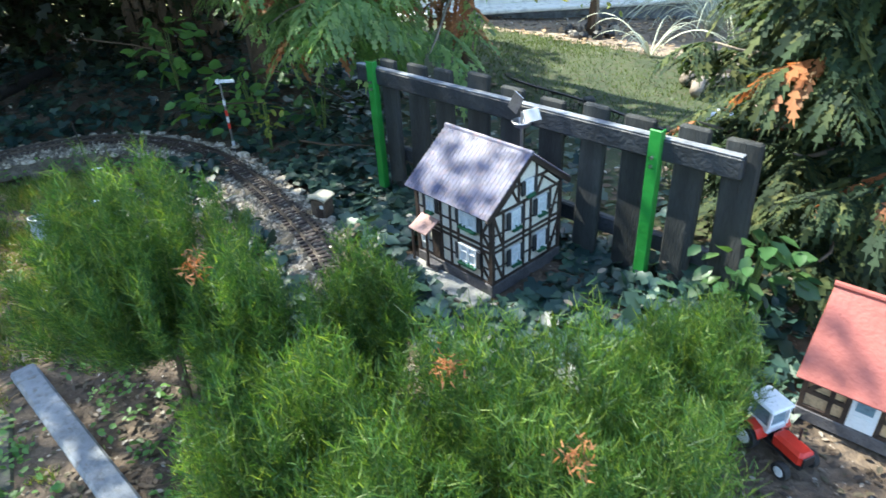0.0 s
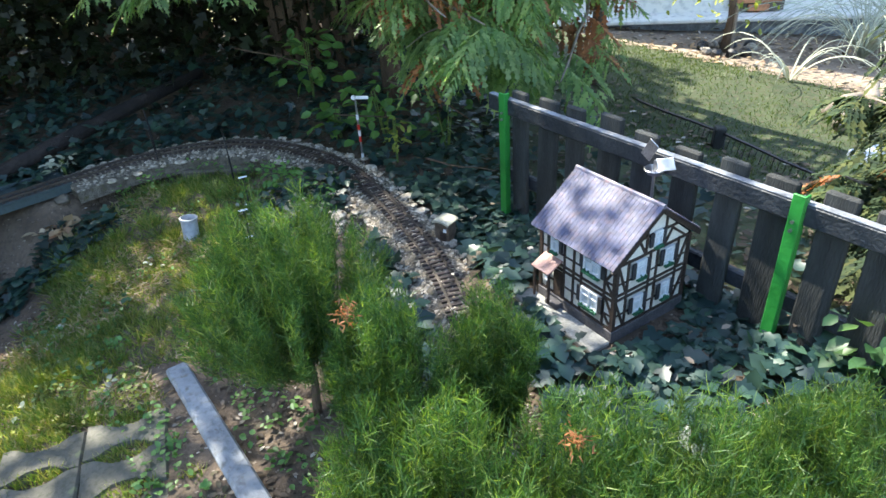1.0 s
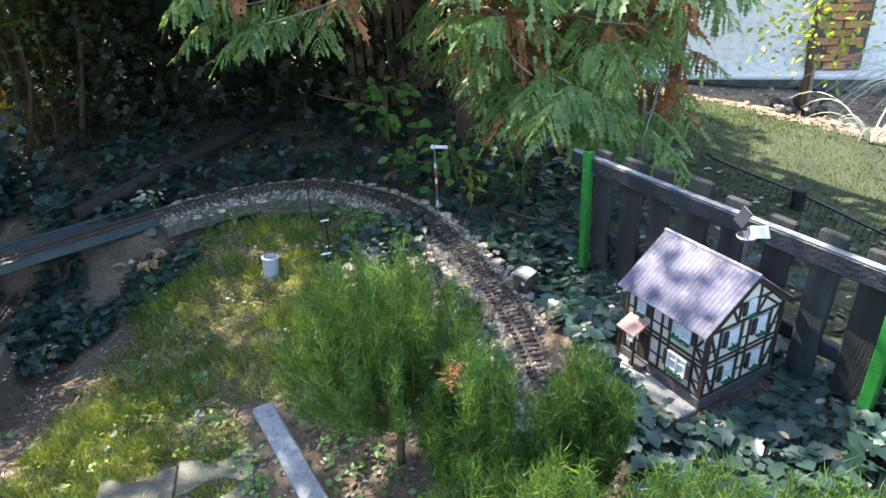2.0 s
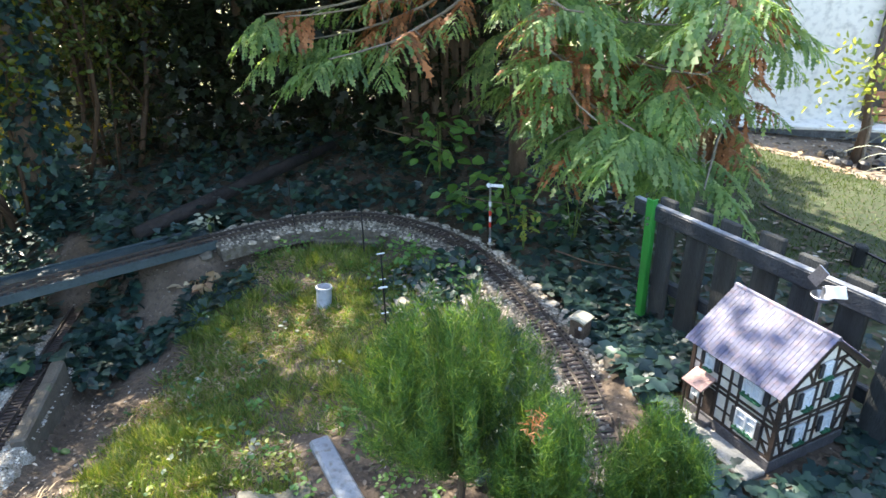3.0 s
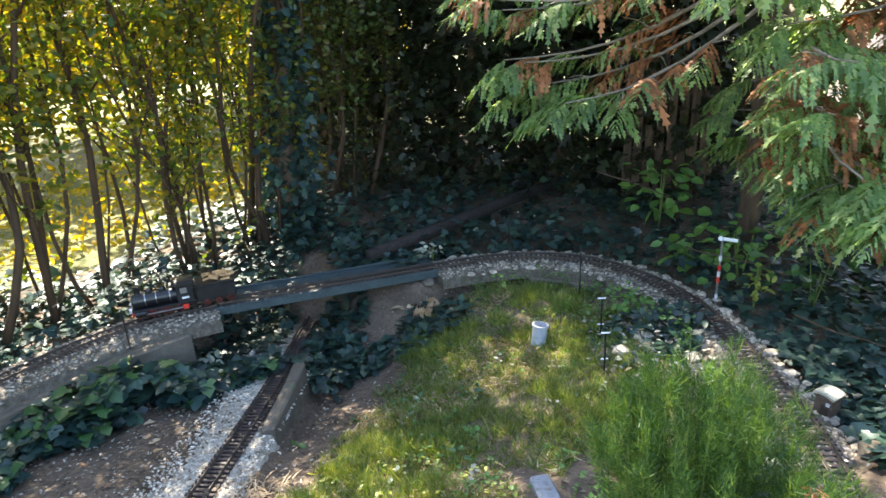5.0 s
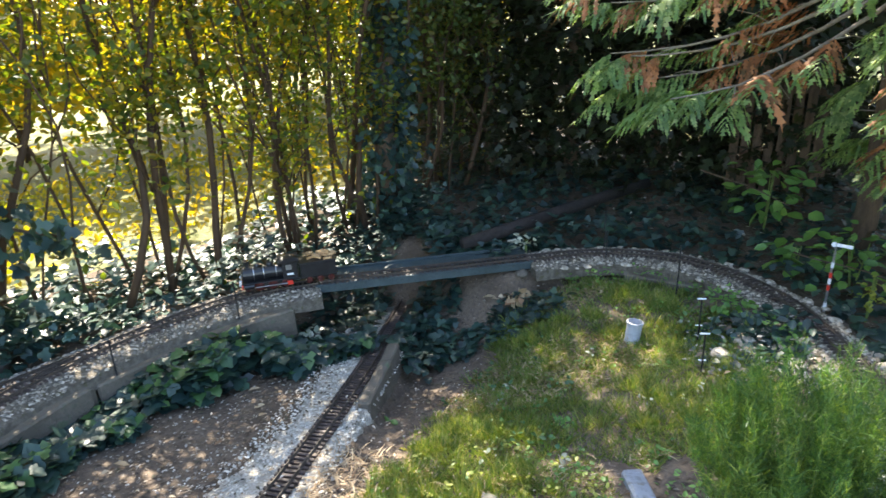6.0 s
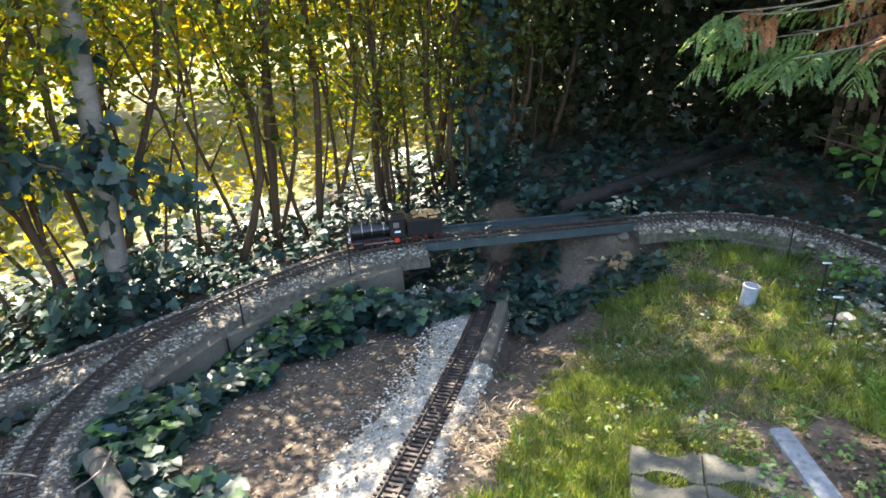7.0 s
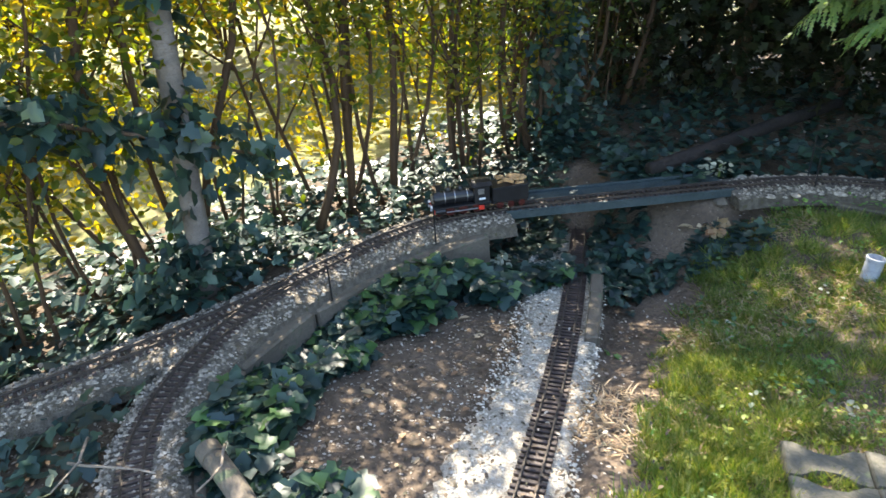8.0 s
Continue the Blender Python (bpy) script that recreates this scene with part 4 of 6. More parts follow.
# ---- thuja with long drooping fronds ----
def frond(base, tip, width, r, out, inner=None):
    """Spray pieces along one drooping frond: a stem with side sprays that carry smaller ones, all in a plane."""
    base, tip = Vector(base), Vector(tip)
    d = tip - base
    side = d.cross(Vector((0, 0, 1))).normalized()
    n = 13
    for i in range(n):
        t = (i + .6) / n
        c = base.lerp(tip, t) + Vector((0, 0, .10 * d.length * math.sin(math.pi * t)))
        for sgn in (-1, 1):
            ln = width * (0.35 + 0.75 * math.sin(math.pi * min(1, t * 1.05)) ** .8) * r.uniform(.6, 1.3) * (1.1 - .5 * t)
            if r.random() < .12:
                continue
            w = (side * sgn * .80 + d.normalized() * r.uniform(.6, 1.2) + Vector((0, 0, -.30 + r.uniform(-.18, .12)))).normalized()
            m = 5
            for j in range(m):
                q = c + w * ln * (j / m)
                q.z -= .30 * ln * (j / m) ** 2
                (inner if inner is not None and t < .56 + r.uniform(-.22, .2) else out).append((q, w + Vector((r.gauss(0, .13), r.gauss(0, .13), r.gauss(-.08 - .16 * j, .10))), ln * r.uniform(.38, .58)))
    out.append((tip, d.normalized(), width * .5))


def thuja(at, label, limbs, height, seed, rust=0.25, trunk_r=.05, twigs=True, frond_w=.085, frond_len=(.20, .34), per=7, gaps=0.0, fresh=L_THUJA):
    r = random.Random(seed)
    o = thing("thuja", at, label, "conifer tree")
    part("trunk", Build().tube(wavy((0, 0, -.05), (.05, .0, height), 8, .03, r), [trunk_r * (1 - .7 * i / 8) for i in range(9)], 9), M_BARK, o, smooth=True)
    green, dead = [], []
    for lx, ly, z0, z1, ln in limbs:
        b = Vector((0, 0, z0))
        e = Vector((lx, ly, 0)).normalized() * ln + Vector((0, 0, z1))
        pts = [b.lerp(e, t / 7) + Vector((r.uniform(-.012, .012), r.uniform(-.012, .012), -.10 * ln * math.sin(math.pi * t / 7))) for t in range(8)]
        part("limb", Build().tube(pts, [.011 * (1 - .75 * t / 7) for t in range(8)], 6), M_TWIG, o, smooth=True)
        hd = (e - b).normalized()
        sd = hd.cross(Vector((0, 0, 1))).normalized()
        for k in range(per):
            t = .30 + .70 * k / (per - 1)
            c = b.lerp(e, t) + Vector((0, 0, -.10 * ln * math.sin(math.pi * t)))
            for sgn in (-1, 1):
                if r.random() < gaps:
                    continue
                fl = r.uniform(*frond_len) * (1.15 - .4 * t)
                tip = c + (hd * r.uniform(.55, 1.0) + sd * sgn * r.uniform(.35, .95)).normalized() * fl + Vector((0, 0, r.uniform(-.09, .03)))
                frond(c, tip, frond_w * r.uniform(.8, 1.2), r, green, dead if r.random() < rust * (2.4 if t < .6 else .8) else None)
            if twigs and k < 4:
                e2 = c + Vector((r.uniform(-.12, .12), r.uniform(-.15, .1), r.uniform(-.10, .06)))
                part("twig", Build().tube([c, c.lerp(e2, .5) + Vector((0, 0, .01)), e2], [.003, .0022, .0012], 5), M_TWIG, o)
    for nm, lst, mt, lab in (("foliage", green, fresh, "fresh green flat sprays"), ("dead_foliage", dead, L_RUST, "rust-brown dead sprays")):
        if lst:
            L = np.array([q[2] for q in lst])
            leaves(nm, "spray", [q[0] for q in lst], [q[1] for q in lst], L, L * .42, mt, o, lab, flat=.80)
    return o


def limb_fan(n, a0, a1, z0, z1, ln, seed, droop=.18):
    r = random.Random(seed)
    out = []
    for i in range(n):
        a = radians(r.uniform(a0, a1))
        z = z0 + (z1 - z0) * (i + r.random()) / n
        l = r.uniform(*ln)
        out.append((math.cos(a), math.sin(a), z, z - droop * l + r.uniform(-.1, .15), l))
    return out


# The last limb fan of these two thujas is unseen, added to shade the house.
thuja((-0.86, 2.98, 0.0), "large thuja with drooping green and rusty fronds over the track",
      limb_fan(6, -160, -138, 1.10, 1.55, (.92, 1.18), 18, .34) + limb_fan(13, -140, 5, .98, 1.72, (.55, 1.0), 17, .40) + limb_fan(7, -66, -35, .72, 1.05, (.74, 1.06), 13, .36)
      + limb_fan(2, -180, 20, 2.0, 2.6, (.4, .7), 14, .2), 3.0, 12, rust=.26, frond_w=.12, frond_len=(.20, .36), per=6, gaps=.36)
thuja((0.08, 3.20, -.12), "thuja with rusty inner fronds behind the fence",
      limb_fan(20, -195, -72, .90, 1.80, (.60, 1.08), 21, .38) + limb_fan(6, -145, -95, .80, 1.0, (.75, 1.05), 23, .26) + limb_fan(3, -220, -40, 2.2, 2.8, (.4, .8), 24, .2), 3.0, 22, rust=.32, trunk_r=.035, frond_w=.12, frond_len=(.20, .36), per=6, gaps=.22)
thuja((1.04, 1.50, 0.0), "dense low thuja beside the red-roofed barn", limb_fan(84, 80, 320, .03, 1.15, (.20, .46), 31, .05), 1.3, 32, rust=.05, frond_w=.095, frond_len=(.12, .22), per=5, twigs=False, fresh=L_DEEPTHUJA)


# dense conifers closing the back corner, deep shade put into their leaf colour
def dark_conifer(x, y, seed, wide=.55, tall=2.6, n=2600, low=.15):
    o = thing("dark_conifer", on_ground(x, y), "dense dark evergreen in deep shade", "conifer tree", group="dark evergreens")
    r = random.Random(seed)
    part("trunk", Build().tube(wavy((0, 0, -.05), (0, 0, tall), 6, .04, r), [.05, .045, .04, .035, .03, .02, .01], 8), M_BARK, o, smooth=True)
    z = rng.uniform(low, tall, n)
    a = rng.uniform(0, 6.28, n)
    rad = wide * (1 - .35 * z / tall) * np.sqrt(rng.uniform(0.05, 1, n)) * (1 + .25 * np.sin(3 * a + 5 * z))
    P = np.stack([rad * np.cos(a), rad * np.sin(a), z], -1)
    D = np.stack([np.cos(a), np.sin(a), rng.normal(-.3, .5, n)], -1)
    L = rng.uniform(.06, .12, n)
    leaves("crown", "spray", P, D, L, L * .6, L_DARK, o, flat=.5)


# Trees from x -3.4 outwards are added to shade and back the hedge.
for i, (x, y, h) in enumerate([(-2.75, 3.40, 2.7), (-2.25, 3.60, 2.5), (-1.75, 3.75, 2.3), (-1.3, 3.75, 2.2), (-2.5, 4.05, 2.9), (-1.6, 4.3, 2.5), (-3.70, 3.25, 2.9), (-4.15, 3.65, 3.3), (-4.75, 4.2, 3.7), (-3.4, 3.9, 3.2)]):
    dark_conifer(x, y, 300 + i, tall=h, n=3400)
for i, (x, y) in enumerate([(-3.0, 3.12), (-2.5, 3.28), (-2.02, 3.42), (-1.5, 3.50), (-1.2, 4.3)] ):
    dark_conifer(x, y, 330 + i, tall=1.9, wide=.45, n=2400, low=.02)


# ---- feathery summer cypress bushes ----
def kochia(x, y, height, radius, seed, n=9000, stem=True, label="feathery bright green summer cypress bush"):
    r = random.Random(seed)
    o = thing("summer_cypress", on_ground(x, y), label, "bush", group="summer cypress bushes")
    bottom = .32 * height if stem else .03
    if stem:
        part("stem", Build().tube(wavy((0, 0, -.02), (0, 0, height * .6), 6, .012, r), [.011, .010, .009, .008, .006, .005, .004], 7), M_BARK, o, smooth=True)
    P, D = [], []
    shoots = int(75 * max(1, radius / .14))
    per = int(2.1 * n) // shoots
    for k in range(shoots):
        a, u = r.uniform(0, 6.28), math.sqrt(r.random())
        lean = u * radius
        tip = Vector((lean * math.cos(a), lean * math.sin(a), height * (1 - .42 * u * u) * r.uniform(.86, 1.06)))
        st = Vector((lean * .25 * math.cos(a), lean * .25 * math.sin(a), bottom * r.uniform(.7, 1.2)))
        mid = Vector((tip.x * .85, tip.y * .85, (st.z + tip.z) * .42))
        for j in range(per):
            t = r.random() ** .8
            c = st * (1 - t) ** 2 + mid * (2 * t * (1 - t)) + tip * t * t
            g = (tip - mid).normalized()
            P.append(c + Vector((r.gauss(0, .007), r.gauss(0, .007), r.gauss(0, .006))))
            D.append(g * .75 + Vector((r.gauss(0, .55), r.gauss(0, .55), r.gauss(.1, .4))))
        if k % 3 == 0:
            tw = [st, (st + mid) / 2, mid, tip]
            part("shoot", Build().tube(tw, [.0022, .002, .0016, .0008], 4, False), M_SHOOT, o)
    L = rng.uniform(.015, .036, len(P))
    leaves("foliage", "blade", P, D, L, .0014, L_KOCHIA, o)
    return o


M_SHOOT = surface("green shoot", (0.10, 0.16, 0.03), (0.16, 0.20, 0.05), 40, 0.6, 0.2, 4)
kochia(-.575, 1.0, .545, .225, 1, 20000)
kochia(-.345, .875, .45, .12, 2, 13000, False)
kochia(-.168, .955, .405, .095, 3, 9000, False)
for i, (x, y, h, rd) in enumerate([(-.20, .66, .42, .13), (.0, .68, .44, .13), (.16, .70, .41, .13), (.32, .76, .35, .12), (.08, .54, .40, .13), (.26, .58, .36, .12), (-.10, .52, .38, .12), (.42, .86, .31, .10), (-.31, .66, .38, .12)]):
    kochia(x, y, h, rd, 10 + i, 7000, False, "feathery green summer cypress plant in a row")


# ---- shrubs beyond the hedge, sunlight put into their leaf colour ----
def sunny_shrub(x, y, seed, n=2600, wide=.75, tall=2.25):
    o = thing("shrub", on_ground(x, y), "yellow-green shrub beyond the hedge in sunlit leaf colour", "shrub", group="sunlit shrubs")
    r = random.Random(seed)
    for k in range(3):
        part("stem", Build().tube(wavy((r.uniform(-.1, .1), r.uniform(-.1, .1), -.05), (r.uniform(-.3, .3), r.uniform(-.3, .3), tall * .8), 5, .05, r), [.02, .018, .015, .012, .009, .006], 6), M_STEM, o, smooth=True)
    z = tall * rng.uniform(.12, 1, n)
    a = rng.uniform(0, 6.28, n)
    rad = wide * np.sqrt(rng.uniform(0, 1, n)) * (1 + .3 * np.sin(2 * a + 4 * z + seed))
    P = np.stack([rad * np.cos(a), rad * np.sin(a), z], -1)
    L = rng.uniform(.08, .16, n)
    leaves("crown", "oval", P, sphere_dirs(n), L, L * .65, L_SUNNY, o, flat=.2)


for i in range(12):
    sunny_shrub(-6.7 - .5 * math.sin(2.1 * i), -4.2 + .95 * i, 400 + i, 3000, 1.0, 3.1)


# Low yellow leaves added for the sunlit patches of ground here.
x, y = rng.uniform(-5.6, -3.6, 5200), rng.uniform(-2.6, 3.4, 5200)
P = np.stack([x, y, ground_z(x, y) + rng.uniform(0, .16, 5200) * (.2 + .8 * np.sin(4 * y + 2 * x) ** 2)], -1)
tagged(leaves("undergrowth", "oval", P, sphere_dirs(5200), rng.uniform(.03, .06, 5200), .028, L_SUNNY, flat=.3), "undergrowth in sunlit leaf colour behind the hedge", "plants", kind="stuff")


# ---- lawn ----
def scatter(n, x0, x1, y0, y1, keep):
    x, y = rng.uniform(x0, x1, n), rng.uniform(y0, y1, n)
    ok = keep(x, y)
    return x[ok], y[ok]


def on_lawn(x, y):
    d = (x - LOW_A[0]) * LOW_SIDE[0] + (y - LOW_A[1]) * LOW_SIDE[1]
    s = (x - LOW_A[0]) * LOW_DIR[0] + (y - LOW_A[1]) * LOW_DIR[1]
    edge = 0.29 + 0.16 * step(.8, 1.5, s) + .04 * np.sin(9 * s) + .05 * np.sin(31 * s + 4 * np.sin(13 * x)) * np.sin(17 * x + 5 * y)
    loop = np.hypot(x + 1.33, y - 1.80)
    inside = (d > edge) & (x < -0.78) & (y > .50) & ~((x > -1.25) & (y < .90 + .4 * (x + 1.2))) & ((loop < .53 + .03 * np.sin(9 * x)) | (y < 1.75)) & (x + y * .9 < .02 + .76)
    beam = np.abs((x + .975) * .693 + (y - 1.10) * .72) < .055
    return inside & ~(beam & (y < 1.14)) & ~((x > -1.08) & (y > 1.0) & (x + .98 > (1.10 - y) * 1.0) & (y < 1.25) & (x > -.93))


x, y = scatter(230000, -2.3, -.6, .40, 2.5, on_lawn)
thin = rng.random(len(x)) < (.08 + .92 * patchy(x, y, 6)) * .9
x, y = x[thin][:52000], y[thin][:52000]
P = np.stack([x, y, ground_z(x, y) - .003], -1)
D = np.stack([rng.normal(0, .55, len(x)), rng.normal(0, .55, len(x)), np.full(len(x), .75)], -1)
tuft = np.clip(patchy(x + 3, y, 9), 0, 1)
L = rng.uniform(.014, .032, len(x)) * (.7 + .9 * tuft)
tagged(leaves("lawn", "blade", P, D, L, .0030, L_GRASS), "short patchy lawn inside the railway loop", "grass", kind="stuff")


def weeds(n, keep, box, size, material, label, up=.012, name="weeds", shape="oval", lift=.02, tilt=.35):
    x, y = scatter(n, *box, keep)
    P, D = [], []
    for a, b in zip(x, y):
        for k in range(random.randint(3, 7)):
            P.append((a + random.gauss(0, size * .9), b + random.gauss(0, size * .9), 0))
            D.append((random.gauss(0, 1), random.gauss(0, 1), random.gauss(.1, tilt)))
    P = np.array(P)
    P[:, 2] = ground_z(P[:, 0], P[:, 1]) + rng.uniform(.3, 1.3, len(P)) * lift
    L = rng.uniform(.6, 1.3, len(P)) * size
    return tagged(leaves(name, shape, P, D, L, L * .75, material, flat=.7), label, "plants", kind="stuff")


weeds(520, lambda x, y: on_lawn(x, y) & (patchy(x, y, 8) > .45), (-2.3, -.6, .4, 2.4), .014, L_BROAD, "clover and small weeds in the lawn")
weeds(210, lambda x, y: on_lawn(x, y) & (patchy(x + 1, y, 5) > .5), (-2.3, -.6, .4, 2.4), .021, L_IVYSUN, "dark broad-leaved weeds in the lawn", lift=.03)
weeds(26, lambda x, y: on_lawn(x, y), (-2.3, -.6, .9, 2.4), .017, L_PALE, "pale fallen leaves in the lawn", lift=.022)
weeds(120, lambda x, y: on_lawn(x, y) & (y < 1.15), (-1.6, -.7, .5, 1.2), .016, L_YELLOW, "yellow-green weeds at the lawn's edge")
weeds(800, lambda x, y: near_path(x, y, beside(LOOP[58:], -.160, 0), .045), (-2.1, -.6, 1.6, 2.6), .018, L_BROAD, "small weeds at the foot of the loop wall", lift=.06)
weeds(300, lambda x, y: (abs((x + .975) * .693 + (y - 1.10) * .72) < .19) & (abs((x + .975) * .693 + (y - 1.10) * .72) > .055) & (y > .6) & (y < 1.22), (-1.15, -.45, .5, 1.25), .015, L_BROAD, "small green leaves along the beam")

# dry thatch and bare patches showing through
x, y = scatter(26000, -2.3, -.6, .45, 2.4, lambda x, y: on_lawn(x, y) & (patchy(x + 2, y + 1, 6) > .58))
P = np.stack([x, y, ground_z(x, y) + rng.uniform(.004, .022, len(x))], -1)
D = np.stack([rng.normal(size=len(x)), rng.normal(size=len(x)), rng.normal(.15, .25, len(x))], -1)
tagged(leaves("dry_thatch", "blade", P[:5200], D[:5200], rng.uniform(.015, .035, min(5200, len(x))), .0028, L_STRAW), "dry straw thatch in the lawn", "grass", kind="stuff")

# tufts of longer grass all over the lawn
cx, cy = scatter(900, -2.3, -.6, .45, 2.4, lambda x, y: on_lawn(x, y) & (patchy(x, y, 7) > .35))
k = rng.integers(0, len(cx), 15000)
x, y = cx[k] + rng.normal(0, .016, len(k)), cy[k] + rng.normal(0, .016, len(k))
P = np.stack([x, y, ground_z(x, y) - .003], -1)
D = np.stack([(x - cx[k]) * 28 + rng.normal(0, .35, len(k)), (y - cy[k]) * 28 + rng.normal(0, .35, len(k)), np.full(len(k), .9)], -1)
tagged(leaves("grass_tufts", "blade", P, D, rng.uniform(.025, .062, len(k)), .0030, L_GRASS), "uneven tufts of longer lawn grass", "grass", kind="stuff")

# longer tufts at the lawn's near edge
x, y = scatter(15000, -1.65, -.95, .25, .95, lambda x, y: (on_lawn(x, y) & (patchy(x, y, 11) > .5)) | ((x > -1.42) & (x + 1.20 < (.769 - y) * .80) & (patchy(x, y, 9) > .38)))
P = np.stack([x, y, ground_z(x, y) - .003], -1)
D = np.stack([rng.normal(0, .5, len(x)), rng.normal(0, .5, len(x)), np.full(len(x), 1.)], -1)
tagged(leaves("grass_tufts", "blade", P, D, rng.uniform(.03, .07, len(x)), .0034, L_GRASS), "longer sunlit grass tufts", "grass", kind="stuff")


# ---- straw, litter and stones ----
def litter(n, keep, box, size, material, label, name="leaf_litter", lift=.004, shape="oval", ratio=.6):
    x, y = scatter(n, *box, keep)
    P = np.stack([x, y, ground_z(x, y) + rng.uniform(.2, 1.6, len(x)) * lift], -1)
    D = np.stack([rng.normal(size=len(x)), rng.normal(size=len(x)), rng.normal(0, .18, len(x))], -1)
    L = rng.uniform(.5, 1.4, len(x)) * size
    return tagged(leaves(name, shape, P, D, L, L * ratio, material, flat=.85), label, "litter", kind="stuff")


def west_soil(x, y):
    s = (x - LOW_A[0]) * LOW_DIR[0] + (y - LOW_A[1]) * LOW_DIR[1]
    d = (x - LOW_A[0]) * LOW_SIDE[0] + (y - LOW_A[1]) * LOW_SIDE[1]
    return (d < -.12) & (x > -2.62) & (y < 1.3)


def east_soil(x, y):
    d = (x - LOW_A[0]) * LOW_SIDE[0] + (y - LOW_A[1]) * LOW_SIDE[1]
    s = (x - LOW_A[0]) * LOW_DIR[0] + (y - LOW_A[1]) * LOW_DIR[1]
    return (d > .10) & (d < .55) & (s > .2) & (s < 2.0)


def straw_spot(x, y):
    return (np.hypot((x + 1.56) / 1.3, (y - .70) / 1.0) < .17) & (rng.random(len(x)) < .8)


litter(7500, west_soil, (-2.7, -1.4, -.6, 1.3), .011, L_LITTER, "pale and brown leaf litter on the soil")
litter(1500, east_soil, (-2.3, -1.1, .2, 1.9), .014, L_LITTER, "leaf litter beside the descending track")
litter(5200, straw_spot, (-2.0, -1.2, .4, 1.1), .034, L_STRAW, "tan straw and dead grass", "straw", .01, "blade", .10)
litter(45, west_soil, (-2.45, -1.7, -.2, 1.0), .030, L_STRAW, "fallen yellow-brown leaves", "fallen_leaves", .012)
litter(1800, lambda x, y: (y < 1.2) & (x > -.95) & (x < .7) & (x + y > .05), (-.95, .7, .3, 1.25), .014, L_LITTER, "leaf litter between the bushes")
litter(1300, lambda x, y: near_path(x, y, LOOP, .14), (-2.1, 0, 1.0, 2.7), .012, L_LITTER, "dry leaf bits on the ballast", lift=.032)
litter(900, lambda x, y: near_path(x, y, WEST, .10), (-2.95, -2.4, -.9, 1.35), .012, L_LITTER, "dry leaf bits on the raised bed", lift=.03)
litter(900, lambda x, y: near_path(x, y, BRANCH, .12), (-2.8, -1.6, -.7, .5), .016, L_LITTER, "dry leaf bits on the branch bed", lift=.03)
litter(700, lambda x, y: near_path(x, y, LOW, .22), (-2.3, -1.2, .0, 1.3), .012, L_LITTER, "dry leaf bits on the white grit", lift=.03)
litter(1100, lambda x, y: back_corner(x, y) | by_fence(x, y), (-3.3, .6, 1.0, 3.5), .020, L_LITTER, "pale fallen leaves among the ivy", lift=.05)
litter(2400, lambda x, y: near_path(x, y, WEST, .12) | near_path(x, y, BRANCH, .13), (-3.0, -1.6, -1.2, 1.2), .018, L_MULCH, "dark brown mulch on the raised bed", lift=.028)
litter(1500, lambda x, y: near_path(x, y, LOOP, .15), (-2.1, 0, 1.0, 2.7), .014, L_MULCH, "dark brown mulch on the loop's ballast", lift=.028)
litter(2600, lambda x, y: west_soil(x, y) | east_soil(x, y), (-2.7, -1.1, -.6, 1.9), .015, L_MULCH, "dark brown mulch on the soil")
litter(4800, lambda x, y: (y < 1.35) & (x > -.95) & (x < .9) & (x + y > .05), (-.95, .9, .3, 1.35), .016, L_MULCH, "dark brown mulch between the bushes")
litter(1500, lambda x, y: near_path(x, y, LOW, .30), (-2.4, -1.2, -.1, 1.4), .013, L_MULCH, "dark leaf crumbs scattered on the white grit", lift=.03)
litter(160, lambda x, y: west_bank(x, y), (-3.4, -2.75, -1.2, 2.3), .022, L_LITTER, "pale fallen leaves below the hedge", lift=.10)


def chips(name, P, S, material, label):
    """Small angular stones."""
    base = np.array([(1, 0, 0), (0, 1, 0), (-1, 0, 0), (0, -1, 0), (0, 0, .7), (0, 0, -.7), (.6, .6, .3), (-.6, -.6, .25)], float)
    faces = np.array([(4, 0, 6), (4, 6, 1), (6, 0, 1), (4, 1, 2), (4, 2, 7), (4, 7, 3), (7, 2, 3), (4, 3, 0), (5, 1, 0), (5, 2, 1), (5, 3, 2), (5, 0, 3)])
    n = len(P)
    J = base[None] * rng.uniform(.55, 1.25, (n, 8, 1)) * np.asarray(S)[:, None, None]
    a = rng.uniform(0, 6.28, n)
    c, s = np.cos(a), np.sin(a)
    V = np.stack([J[..., 0] * c[:, None] - J[..., 1] * s[:, None], J[..., 0] * s[:, None] + J[..., 1] * c[:, None], J[..., 2]], -1) + P[:, None]
    me = bpy.data.meshes.new(name)
    me.from_pydata(V.reshape(-1, 3).tolist(), [], (faces[None] + (np.arange(n) * 8)[:, None, None]).reshape(-1, 3).tolist())
    me.materials.append(material)
    return tagged(part(name, me, material), label, "gravel", kind="stuff")


def stones_along(path, half, n, size, z_off, side=0.0):
    i = rng.integers(0, len(path) - 1, n)
    d = np.gradient(path[:, :2], axis=0)
    d /= np.linalg.norm(d, axis=1, keepdims=True)
    off = rng.uniform(-half, half, n) + side
    p = path[i] + (path[i + 1] - path[i]) * rng.random((n, 1))
    P = np.stack([p[:, 0] + d[i, 1] * off, p[:, 1] - d[i, 0] * off, p[:, 2] + z_off - .010 * (np.abs(off) / half) ** 2], -1)
    return P, rng.uniform(.35, 1.0, n) ** 1.6 * 1.9 * size


